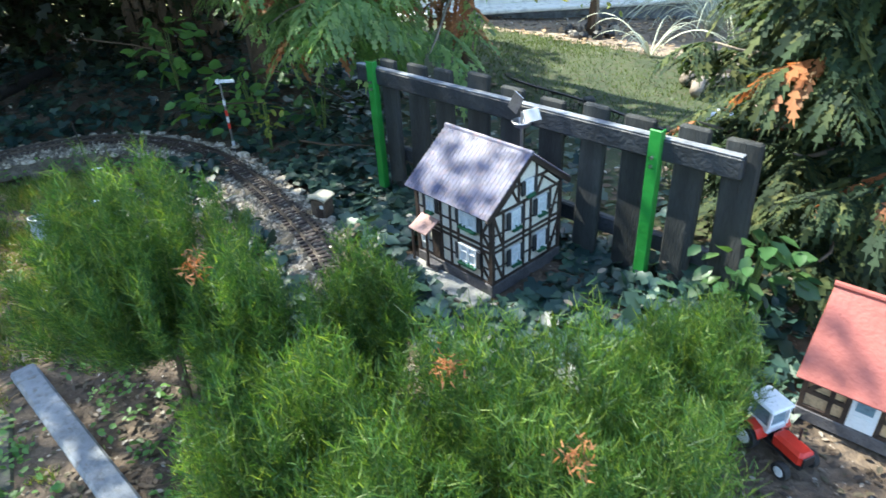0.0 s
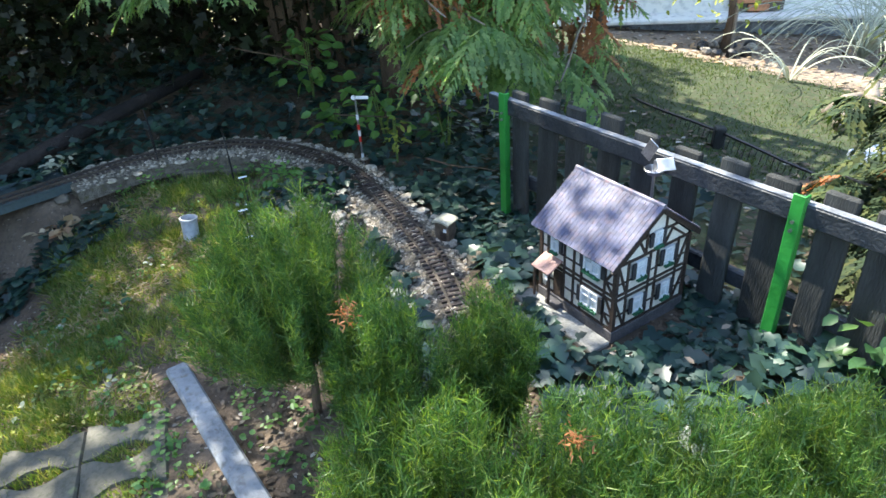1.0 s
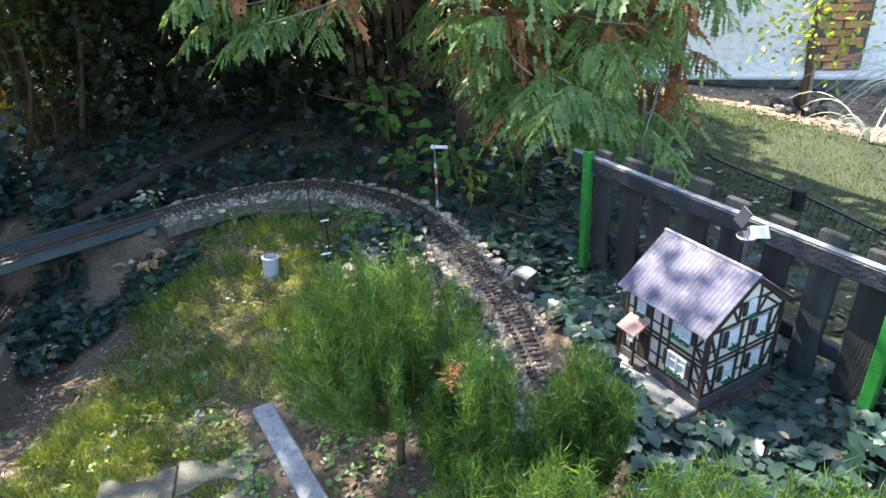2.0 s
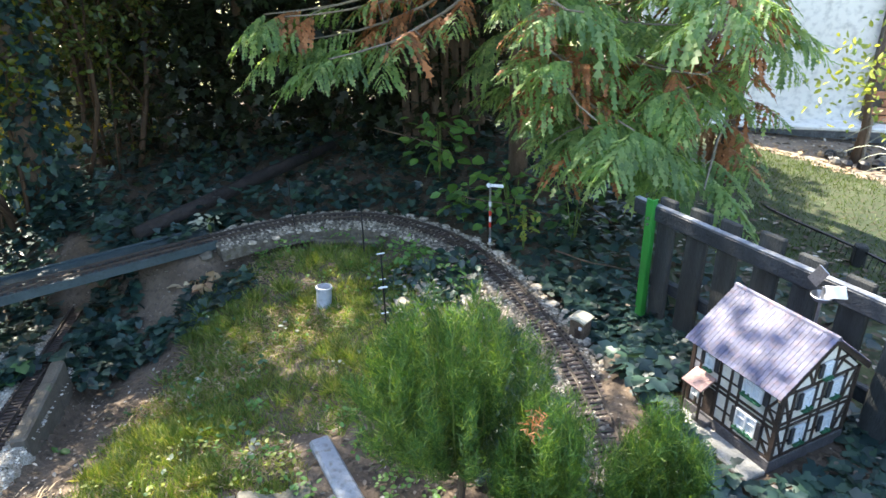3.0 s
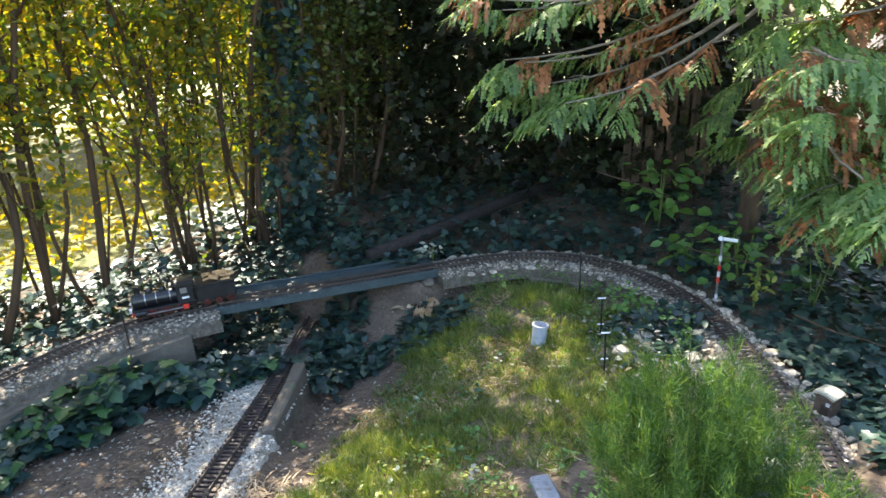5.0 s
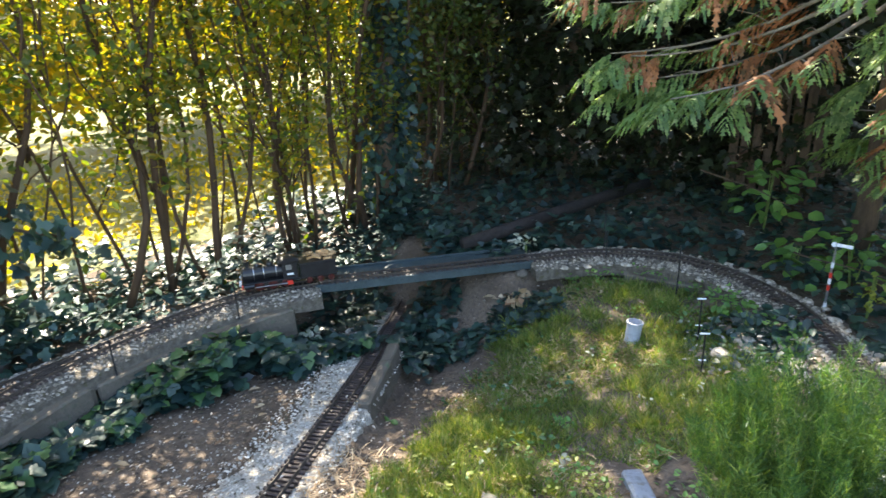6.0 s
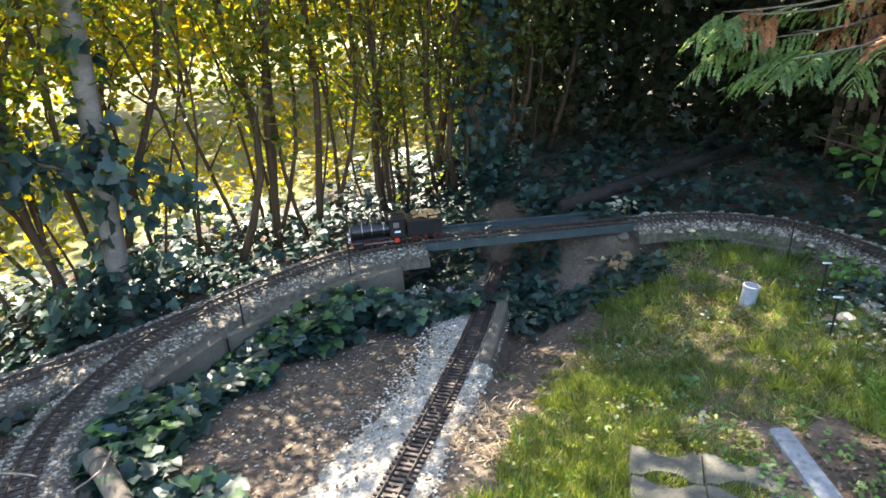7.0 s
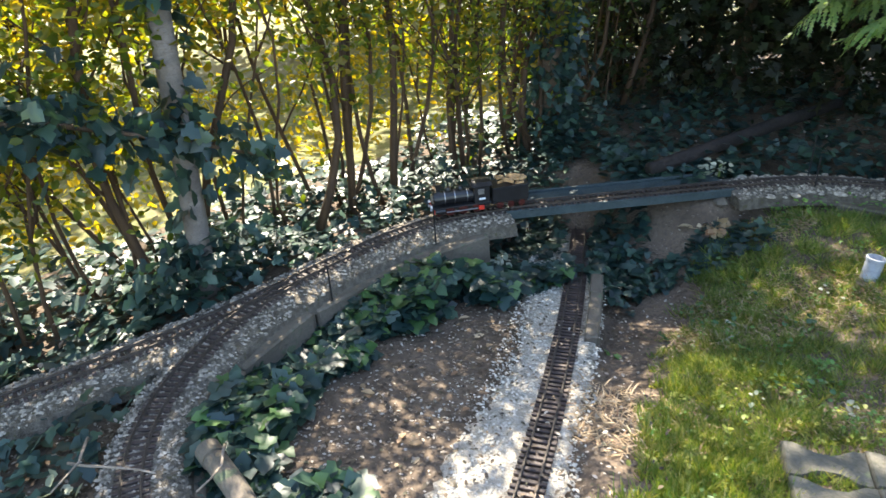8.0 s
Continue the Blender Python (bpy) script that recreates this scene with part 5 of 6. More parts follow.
P, S = stones_along(LOOP, .095, 9500, .0066, .002, -.008)
chips("ballast_stones", P, S, M_CHIP, "loose pale ballast stones round the loop")
P, S = stones_along(WEST[:130], .105, 11000, .0058, .002, -.02)
chips("ballast_stones", P, S, M_CHIP, "loose pale ballast stones on the raised bed")
P, S = stones_along(BRANCH, .10, 6000, .0056, .002, -.02)
chips("ballast_stones", P, S, M_CHIP, "loose pale ballast stones of the branch")
i = rng.uniform(0, 95, 9000)
off = rng.normal(-.03, .13, 9000)
ok = (off < .115) & (off > -.36)
i, off = i[ok], off[ok]
cx, cy = (np.interp(i, np.arange(len(LOW)), LOW[:, k]) for k in (0, 1))
P = np.stack([cx + LOW_SIDE[0] * off, cy + LOW_SIDE[1] * off, low_z(i * .02) - .004 - .02 * (off < -.2)], -1)
chips("grit_stones", P, rng.uniform(.4, 1.5, len(P)) * .0042, M_WHITECHIP, "white limestone chips beside the low track")


def flat_stone(x, y, z, r, seed):
    b = bmesh.new()
    bmesh.ops.create_icosphere(b, subdivisions=2, radius=r)
    for v in b.verts:
        v.co *= 1 + .35 * noise.noise(v.co / r * 1.2 + Vector((seed * 3.1, 0, 0)))
        v.co.z *= .38
    me = bpy.data.meshes.new("edge_stone")
    b.to_mesh(me)
    b.free()
    me.materials.append(M_CHIP)
    o = tagged(new("edge_stone", me), "flat pale stone edging the ballast", "stone", group="edge stones")
    o.matrix_basis = pose(x, y, z, random.uniform(-8, 8), random.uniform(-8, 8), seed * 47)


outer = beside(LOOP, .088, HIGH - .004)
for k in range(34):
    q = outer[int(len(outer) * (.22 + .76 * k / 34))]
    flat_stone(q[0] + random.uniform(-.015, .015), q[1] + random.uniform(-.015, .015), q[2], random.uniform(.010, .026), k)
inner = beside(LOOP, -.10, HIGH - .010)
for k in range(30):
    q = inner[int(len(inner) * (.18 + .80 * k / 30))]
    flat_stone(q[0] + random.uniform(-.02, .02), q[1] + random.uniform(-.02, .02), q[2], random.uniform(.008, .022), 50 + k)


# pale chips and leaves spilt down the bank inside the loop
x, y = scatter(2600, -1.25, -.55, 1.55, 2.25, lambda x, y: (np.hypot(x + .90, y - 1.93) < .26) & ~near_path(x, y, LOOP, .07))
chips("ballast_stones", np.stack([x, y, ground_z(x, y) + .003], -1), rng.uniform(.3, 1.0, len(x)) ** 1.6 * .012, M_CHIP, "pale chippings spilt inside the loop")
litter(420, lambda x, y: (np.hypot(x + .93, y - 1.90) < .24), (-1.25, -.6, 1.6, 2.2), .020, L_LITTER, "dry pale leaves among the stones inside the loop", lift=.03)


# larger stones inside the loop and by the house
def stone(x, y, r, seed, material, label):
    b = bmesh.new()
    bmesh.ops.create_icosphere(b, subdivisions=2, radius=r)
    for v in b.verts:
        v.co *= 1 + .30 * noise.noise(v.co / r * 1.1 + Vector((seed, 0, 0)))
        v.co.z *= .62
    me = bpy.data.meshes.new("stone")
    b.to_mesh(me)
    b.free()
    me.materials.append(material)
    o = tagged(new("stone", me), label, "stone", group="garden stones")
    o.matrix_basis = pose(*on_ground(x, y, r * .25), 0, 0, seed * 40)


for k, (x, y, r) in enumerate([(-.98, 1.92, .035), (-.90, 1.86, .030), (-1.02, 1.82, .032), (-.86, 1.96, .028), (-.94, 2.03, .026), (-.80, 1.88, .030), (.34, .99, .05), (.50, 1.06, .055), (-.21, 1.22, .035), (-.28, 1.60, .04), (-1.95, 1.98, .03), (-2.38, 1.18, .045)]):
    stone(x, y, r, k + 1, M_CHIP if k < 6 else M_CONCRETE, "pale grey weathered garden stone")


# ---- lawn pavers ----
PW, PN, PL = .054, .029, .086        # half width, half width at the notch, half length of a paver


def paver_half(u):
    return PN + (PW - PN) * step(.18, .80, np.abs(u))


def paver_mesh():
    b = Build()
    n = 14
    out = [(PL * u, -float(paver_half(u))) for u in np.linspace(-1, 1, n + 1)]
    out += [(-p[0], -p[1]) for p in out]
    m = len(out)
    top, low, bot = [(p[0] * .96, p[1] * .93, 0) for p in out], [(*p, -.007) for p in out], [(*p, -.05) for p in out]
    quads = [(i, i + 1, m - 2 - i, m - 1 - i) for i in range(n)]
    b.add(top + low + bot, quads + [(i, i + m, (i + 1) % m + m, (i + 1) % m) for i in range(m)] + [(i + m, i + 2 * m, (i + 1) % m + 2 * m, (i + 1) % m + m) for i in range(m)])
    return b.mesh("paver", M_PAVER)


PAVER = paver_mesh()
PAVE_AT, PAVE_TURN = (-1.13, .80), 30
pc, ps = math.cos(radians(PAVE_TURN)), math.sin(radians(PAVE_TURN))
paving = thing("pavement", (*PAVE_AT, .004), "grey grass paving slabs with turf in the openings", "pavement", PAVE_TURN, kind="structure")
for i in range(0, 5):
    for k in range(-8, 1):
        px = PAVE_AT[0] + i * .174 * pc - k * .111 * ps
        py = PAVE_AT[1] + i * .174 * ps + k * .111 * pc
        if px < -1.21 or abs((px + .975) * .693 + (py - 1.10) * .72) < .12 or (px + .975) * .693 + (py - 1.10) * .72 > 0:
            continue
        p = part("paver", PAVER, M_PAVER, paving)
        p.matrix_basis = pose(i * .174, k * .111, random.uniform(-.007, .004), random.uniform(-3, 3), random.uniform(-2, 2), random.uniform(-4, 4))
x, y = scatter(110000, -1.7, -.4, -.3, 1.0, lambda x, y: (x + .975) * .693 + (y - 1.10) * .72 < -.06)
u = (x - PAVE_AT[0]) * pc + (y - PAVE_AT[1]) * ps
v = -(x - PAVE_AT[0]) * ps + (y - PAVE_AT[1]) * pc
u, v = (u + .087) % .174 - .087, (v + .0555) % .111 - .0555
ok = (x > -1.29) & (np.abs(v) > paver_half(u / PL) * .97) & (np.abs(u) < .080) & (rng.random(len(x)) < .35 + .6 * patchy(x, y, 12))
x, y = x[ok], y[ok]
P = np.stack([x, y, np.full(len(x), -.012)], -1)
D = np.stack([rng.normal(0, .5, len(x)), rng.normal(0, .5, len(x)), np.full(len(x), 1.)], -1)
tagged(leaves("paving_grass", "blade", P, D, rng.uniform(.018, .036, len(x)), .003, L_GRASS), "turf growing in the paving openings", "grass", kind="stuff")


# ---- posts and signals ----
def slim_post(x, y, z0, z1, bars=True, label="thin dark lineside post with a small white crossbar"):
    o = thing("lineside_post", (x, y, z0), label, "post", group="lineside posts")
    h = z1 - z0
    part("pole", Build().tube([(0, 0, -.03), (.002, 0, h * .5), (0, .002, h)], .0032, 7), M_BLACK, o)
    if bars:
        part("crossbar", Build().box((0, 0, h), (.030, .005, .005), Matrix.Rotation(.6, 4, 'Z'), bevel=.001), M_WHITE, o)
        part("foot", Build().box((0, 0, h * .52), (.024, .004, .004), Matrix.Rotation(.6, 4, 'Z'), bevel=.001), M_WHITE, o)


slim_post(-1.13, 1.90, -.08, .136)
slim_post(-1.03, 1.68, -.07, .13)
slim_post(-1.70, 2.27, -.06, .155, False, "thin dark lineside post")
slim_post(-1.34, 2.20, -.06, .19, False, "thin dark lineside post")
slim_post(-1.76, 2.36, -.04, .207, False, "thin dark lineside post")
slim_post(-2.56, .94, -.12, .16, False, "thin dark lineside post")
slim_post(-2.56, .46, -.12, .12, False, "thin dark lineside post")


def signal():
    o = thing("signal", (-.835, 2.33, -.01), "white and red banded model railway signal", "signal")
    part("mast", Build().tube([(0, 0, -.02), (0, 0, .285)], .0042, 8), M_STEEL, o)
    for k, (z, m) in enumerate([(.03, M_WHITE), (.10, M_RED), (.125, M_WHITE), (.15, M_RED), (.19, M_WHITE)]):
        part("band", Build().tube([(0, 0, z), (0, 0, z + .020)], .0056, 8), m, o)
    part("arm", Build().box((.024, 0, .278), (.058, .005, .012), bevel=.001), M_WHITE, o, "white signal arm")
    part("disc", Build().tube([(-.006, -.004, .278), (-.006, .004, .278)], .009, 10), M_WHITE, o)


signal()


def pipe_stub():
    o = thing("pipe", on_ground(-1.345, 1.835), "grey plastic drainpipe stub standing in the lawn", "pipe", 10)
    p = part("tube", Build().lathe([(.028, -.03), (.028, .075), (.031, .078), (.031, .086), (.026, .087), (.025, .06), (.0, .058)], 18), M_PIPE, o, smooth=False)
    p.matrix_basis = pose(0, 0, 0, -5, 4, 0)
    part("footing", Build().box((.012, -.02, -.004), (.085, .065, .020), bevel=.006), M_CONCRETE, o)


pipe_stub()


def hut():
    o = thing("model_hut", (-.40, 1.735, .0), "small brown wooden hut with a curved cream roof", "model hut", -25)
    part("wall", Build().box((0, 0, .038), (.052, .045, .085), bevel=.003), M_HUT, o)
    b = Build()
    n = 8
    pr = [(.036 * math.sin(-1 + 2 * k / n), .078 + .016 * math.cos(-1 + 2 * k / n)) for k in range(n + 1)]
    pr = pr + [(p[0] * .94, p[1] - .006) for p in reversed(pr)]
    m = len(pr)
    b.add([(p[0], s * .029, p[1]) for s in (-1, 1) for p in pr], [tuple(range(m)), tuple(reversed(range(m, 2 * m)))] + [(i, (i + 1) % m, (i + 1) % m + m, i + m) for i in range(m)])
    part("roof", b, M_HUTROOF, o, "curved cream roof")
    part("door", Build().box((.006, -.0235, .03), (.022, .004, .055), bevel=.001), M_BEAM, o)
    part("sign", Build().box((.014, -.024, .062), (.010, .003, .010)), M_WHITE, o)
    part("base", Build().box((0, -.012, -.008), (.075, .075, .014), bevel=.003), M_CONCRETE, o)


hut()


# ---- fallen log and twigs in the back corner ----
lg = thing("log", (-2.28, 1.97, .03), "dark fallen log lying behind the bridge", "log")
part("trunk", Build().tube([(0, 0, .02), (.12, .35, .05), (.22, .75, .07), (.36, 1.15, .10)], [.030, .033, .032, .026], 9), M_LOG, lg, smooth=True)
for k, (a, e) in enumerate([((-1.05, 2.62, .10), (-.62, 2.35, .16)), ((-1.5, 2.75, .35), (-1.05, 2.6, .30)), ((-.75, 2.5, .28), (-.35, 2.25, .20)), ((-.55, 2.2, .08), (-.25, 2.0, .12)), ((-.28, 1.62, .05), (-.20, 1.42, .08))]):
    r = random.Random(k)
    o = thing("branch", a, "bare dry branch among the ivy", "branch", group="dry branches")
    part("stick", Build().tube(wavy((0, 0, 0), Vector(e) - Vector(a), 6, .02, r), [.004, .0038, .0034, .003, .0026, .002, .0014], 6), M_BARK, o, smooth=True)


# ---- leafy plants at the back of the loop ----
def leafy_plant(x, y, h, wide, n, size, material, label, name="plant"):
    o = thing(name, on_ground(x, y), label, "plant")
    for k in range(3):
        part("stem", Build().tube([(0, 0, -.02), (random.uniform(-.3, .3) * wide, random.uniform(-.3, .3) * wide, h * .9)], [.004, .002], 5), M_SHOOT, o)
    P = np.stack([rng.normal(0, wide * .5, n), rng.normal(0, wide * .5, n), rng.uniform(.25, 1.0, n) * h], -1)
    D = np.stack([P[:, 0] + rng.normal(0, .05, n), P[:, 1] + rng.normal(0, .05, n) - .03, rng.normal(-.01, .03, n)], -1)
    L = rng.uniform(.7, 1.3, n) * size
    leaves("foliage", "oval", P, D, L, L * .7, material, o, flat=.6)


leafy_plant(-.705, 2.37, .20, .035, 34, .028, L_YELLOW, "yellow-leaved young plant beside the signal")
leafy_plant(-1.02, 2.62, .16, .10, 26, .075, L_BROAD, "broad-leaved green plant behind the track")
leafy_plant(-1.25, 2.95, .34, .16, 60, .07, L_BROAD, "broad-leaved green plant in the shade")
leafy_plant(-.80, 2.58, .26, .14, 60, .05, L_BROAD, "green shrub behind the signal")
leafy_plant(-.52, 2.5, .24, .14, 60, .045, L_IVYSUN, "green ground plant under the thuja")
leafy_plant(-2.05, 2.15, .10, .07, 40, .035, L_PALE, "variegated pale plant beside the bridge")
leafy_plant(-2.47, 1.19, .07, .04, 26, .030, L_PALE, "variegated pale leaves on the wall's end")
leafy_plant(.62, 1.16, .20, .09, 44, .05, L_IVYSUN, "ivy climbing beside the barn")
leafy_plant(-1.87, 1.02, -.05, .05, 20, .03, L_BROAD, "small leaves beside the kerb")
leafy_plant(-1.93, 1.90, .02, .05, 30, .05, L_STRAW, "dry yellow leaves under the bridge's end")
leafy_plant(-1.0, 1.98, .10, .08, 40, .04, L_IVY, "blue-green ivy clump inside the loop")
ivy_carpet(260, lambda x, y: (np.hypot(x + .98, y - 1.95) < .20) & ~near_path(x, y, LOOP, .10), .04, (.01, .07), "blue-green ivy among the stones inside the loop", (-1.2, -.7, 1.7, 2.2))
leafy_plant(-1.10, 2.12, .07, .07, 30, .03, L_BROAD, "small green plant inside the loop")
leafy_plant(-.88, 2.08, .08, .08, 40, .04, L_IVY, "blue-green ivy clump inside the loop")


# ---- locomotive and tender ----
def wheel(o, x, y, z, r, name="wheel"):
    w = part(name, Build().lathe([(r, -.003), (r * 1.08, -.0025), (r * 1.08, 0), (r, .001), (r * .82, .0015), (r * .8, -.001), (r * .25, -.001), (r * .22, .003), (0.001, .003)], 14), M_DARKRED, o)
    w.matrix_basis = Matrix.Translation((x, y, z)) @ Matrix.Rotation(radians(90 if y < 0 else -90), 4, 'X')
    for k in range(5):
        a = k * math.pi / 5
        part("spoke", Build().box((0, 0, .0008), (2 * r * .8, .003, .002), Matrix.Rotation(a, 4, 'Z')), M_DARKRED, w)


def locomotive():
    f, t = Vector((-2.700, 1.045, 0)), Vector((-2.485, 1.385, 0))
    d = (f - t)
    turn = math.degrees(math.atan2(d.y, d.x))
    o = thing("locomotive", (t.x, t.y, HIGH + .022), "black model steam locomotive with red wheels and tender", "model train", turn)
    # x runs forwards from the tender's end
    part("frame", Build().box((.270, 0, .026), (.225, .046, .014), bevel=.002), M_BLACK, o)
    part("running_board", Build().box((.275, 0, .040), (.235, .088, .004), bevel=.001), M_BLACK, o)
    part("boiler", Build().tube([(.225, 0, .068), (.345, 0, .068)], .027, 18), M_BLACK, o, smooth=False)
    part("smokebox", Build().tube([(.345, 0, .068), (.385, 0, .068), (.389, 0, .068)], [.029, .029, .024], 18), M_BLACK, o)
    part("smokebox_door", Build().tube([(.389, 0, .068), (.393, 0, .068), (.395, 0, .068)], [.021, .018, .006], 16), M_STEEL, o)
    part("chimney", Build().lathe([(.012, .09), (.009, .098), (.009, .115), (.013, .122), (.014, .128), (.010, .128)], 14, Matrix.Translation((.365, 0, 0))), M_BLACK, o)
    for x, r in ((.325, .012), (.275, .013)):
        part("dome", Build().lathe([(r, .088), (r, .102), (r * .8, .108), (r * .3, .111)], 14, Matrix.Translation((x, 0, 0))), M_BLACK, o)
    for x in (.25, .30, .34):
        part("boiler_band", Build().tube([(x, 0, .068), (x + .003, 0, .068)], .0280, 18), M_STEEL, o)
    part("handrail", Build().tube([(.235, -.031, .078), (.385, -.031, .078)], .0012, 5), M_STEEL, o)
    cab = part("cab", Build().box((.196, 0, .078), (.062, .084, .074), bevel=.002), M_BLACK, o)
    part("cab_roof", Build().sweep([(.158, 0, .115), (.240, 0, .115)], [(-.050, 0), (-.03, .009), (0, .012), (.03, .009), (.050, 0), (.048, -.003), (-.048, -.003)]), M_BLACK, o)
    for s in (-1, 1):
        part("cab_window", Build().box((.200, s * .0425, .090), (.024, .002, .022), bevel=.0006), M_STEEL, cab)
        part("nameplate", Build().box((.196, s * .0425, .060), (.026, .002, .008)), M_WHITE, cab)
        part("cylinder", Build().tube([(.345, s * .036, .026), (.385, s * .036, .026)], .012, 12), M_BLACK, o)
        part("side_rod", Build().box((.275, s * .036, .018), (.13, .003, .005), bevel=.001), M_STEEL, o)
        part("buffer", Build().tube([(.392, s * .022, .030), (.404, s * .022, .030)], .006, 10), M_STEEL, o)
        part("step", Build().box((.20, s * .040, .022), (.022, .006, .018), bevel=.001), M_RED, o)
        for x in (.215, .27, .325):
            wheel(o, x, s * .027, .018, .018)
        wheel(o, .372, s * .027, .010, .010)
    part("buffer_beam", Build().box((.391, 0, .028), (.006, .086, .020), bevel=.001), M_RED, o, "red buffer beam")
    for p in ((.394, -.03, .046), (.394, .03, .046)):
        part("lamp", Build().tube([p, (p[0] + .008, p[1], p[2])], .006, 10), M_WHITE, o)
    # tender
    part("tender_frame", Build().box((.080, 0, .026), (.150, .050, .012), bevel=.002), M_BLACK, o)
    part("tender_body", Build().box((.080, 0, .062), (.148, .084, .060), bevel=.003), M_BLACK, o)
    part("tender_rim", Build().box((.080, 0, .095), (.152, .088, .006), bevel=.001), M_BLACK, o)
    for x in (.03, .075, .12):
        for s in (-1, 1):
            wheel(o, x, s * .027, .014, .013)
    r = random.Random(8)
    for k in range(16):
        b = Build().tube([(-.018, 0, 0), (.018, 0, 0)], r.uniform(.005, .009), 6)
        q = part("wood_piece", b, M_COALWOOD, o)
        q.matrix_basis = pose(.06 + r.uniform(-.045, .05), r.uniform(-.028, .028), .100 + r.uniform(0, .016), r.uniform(0, 90), r.uniform(-15, 15), r.uniform(-40, 40))
    return o


locomotive()


# ---- red-roofed barn and tractor ----
def barn():
    o = thing("model_barn", (.803, .835, .012), "half-timbered model barn with a brick-red roof", "model barn", -42)
    # local x along the ridge, -y towards the front
    hx, hy, top, rise = .17, .085, .115, .125
    b = Build()
    prof = [(-hy, .0), (hy, .0), (hy, top), (0, top + rise * .92), (-hy, top)]
    b.add([(s * hx, y, z) for s in (-1, 1) for y, z in prof], [(4, 3, 2, 1, 0), (5, 6, 7, 8, 9)] + [(i, (i + 1) % 5, 5 + (i + 1) % 5, 5 + i) for i in range(5)])
    part("wall", b, M_BARNWALL, o)
    part("plinth", Build().box((0, 0, .008), (2 * hx + .014, 2 * hy + .014, .03), bevel=.003), M_PLINTH, o)
    pitch = math.atan2(rise, .11)
    run = .118 / math.cos(pitch)
    for s in (-1, 1):
        rf = part("roof", Build().box((0, s * run / 2, -.003), (2 * hx + .03, run, .007), bevel=.0015), M_REDROOF, o, "plain brick-red roof slope")
        rf.matrix_basis = Matrix.Translation((0, 0, top + rise)) @ Matrix.Rotation(-s * pitch, 4, 'X')
    part("ridge_cap", Build().tube([(-hx - .016, 0, top + rise + .002), (hx + .016, 0, top + rise + .002)], .006, 8), M_REDROOF, o)

    def beam(p, q, w=.008):
        p, q = Vector(p), Vector(q)
        part("beam", Build().box((p + q) / 2, ((q - p).length, w, w), (q - p).to_track_quat('X', 'Z').to_matrix().to_4x4()), M_BEAM, o)

    y = -hy - .001
    for z in (.025, .062, .110):
        beam((-hx, y, z), (-.098, y, z)), beam((-.048, y, z), (hx, y, z))
    for x in (-hx, -.125, -.100, -.046, -.02, .04, .10, hx):
        beam((x, y, .022), (x, y, top))
    beam((-.165, y, .062), (-.128, y, .110)), beam((-.043, y, .110), (-.02, y, .062)), beam((-.018, y, .06), (.038, y, .025))
    for yy in (-hy, 0, hy):
        beam((-hx - .001, yy, .02), (-hx - .001, yy, top + (.09 if yy == 0 else 0)))
    beam((-hx - .001, -hy, .062), (-hx - .001, hy, .062)), beam((-hx - .001, -hy, top), (-hx - .001, hy, top))
    d = part("door", Build().box((-.073, y - .003, .065), (.044, .006, .082), bevel=.001), M_WHITE, o, "white panelled barn door with a pane")
    part("pane", Build().box((-.073, y - .0065, .082), (.028, .002, .034), bevel=.0005), M_PANE, d)
    part("panel", Build().box((-.073, y - .0065, .042), (.030, .002, .026), bevel=.0005), M_WHITE, d)


M_PANE = surface("bluish pane", (0.16, 0.24, 0.30), (0.22, 0.32, 0.38), 30, 0.12, 0.02, 4)
barn()


def tractor():
    o = thing("toy_tractor", (.527, .835, .008), "red toy tractor with a white cab", "toy tractor", -68)
    o.scale = (1.08, 1.08, 1.08)
    # x forwards, from the rear axle
    part("bonnet", Build().box((.062, 0, .038), (.058, .030, .026), bevel=.005), M_RED, o)
    part("grille", Build().box((.0925, 0, .037), (.003, .024, .020), bevel=.001), M_BLACK, o)
    part("chassis", Build().box((.04, 0, .022), (.10, .022, .012), bevel=.002), M_BLACK, o)
    for s in (-1, 1):
        part("mudguard", Build().sweep([(-.026, s * .025, .030), (-.018, s * .025, .045), (0, s * .025, .051), (.018, s * .025, .046), (.026, s * .025, .034)], [(-.010, 0), (-.010, .003), (.010, .003), (.010, 0)]), M_RED, o)
        for x, r, w in ((0, .024, .016), (.075, .015, .011)):
            t = part("tyre", Build().lathe([(r * .62, -w / 2), (r * .95, -w / 2), (r, -w * .3), (r, w * .3), (r * .95, w / 2), (r * .62, w / 2)], 18), M_TYRE, o)
            t.matrix_basis = Matrix.Translation((x, s * .030, r - .002)) @ Matrix.Rotation(radians(90), 4, 'X')
            part("rim", Build().lathe([(r * .3, -w * .60), (r * .58, -w * .56), (r * .62, 0), (r * .58, w * .56), (r * .3, w * .60)], 14), M_WHITE, t)
    cab = part("cab", Build().box((.006, 0, .048), (.044, .040, .014), bevel=.002), M_WHITE, o, "white tractor cab")
    for x in (-.015, .027):
        for s in (-1, 1):
            part("cab_post", Build().box((x, s * .0185, .070), (.004, .004, .036)), M_WHITE, cab)
    part("cab_pane", Build().box((.006, 0, .070), (.038, .035, .032), bevel=.001), M_PANE, cab)
    part("cab_roof", Build().box((.006, 0, .090), (.054, .047, .007), bevel=.003), M_WHITE, cab)
    part("exhaust", Build().tube([(.062, .010, .05), (.062, .010, .075)], .002, 6), M_BLACK, o)


tractor()


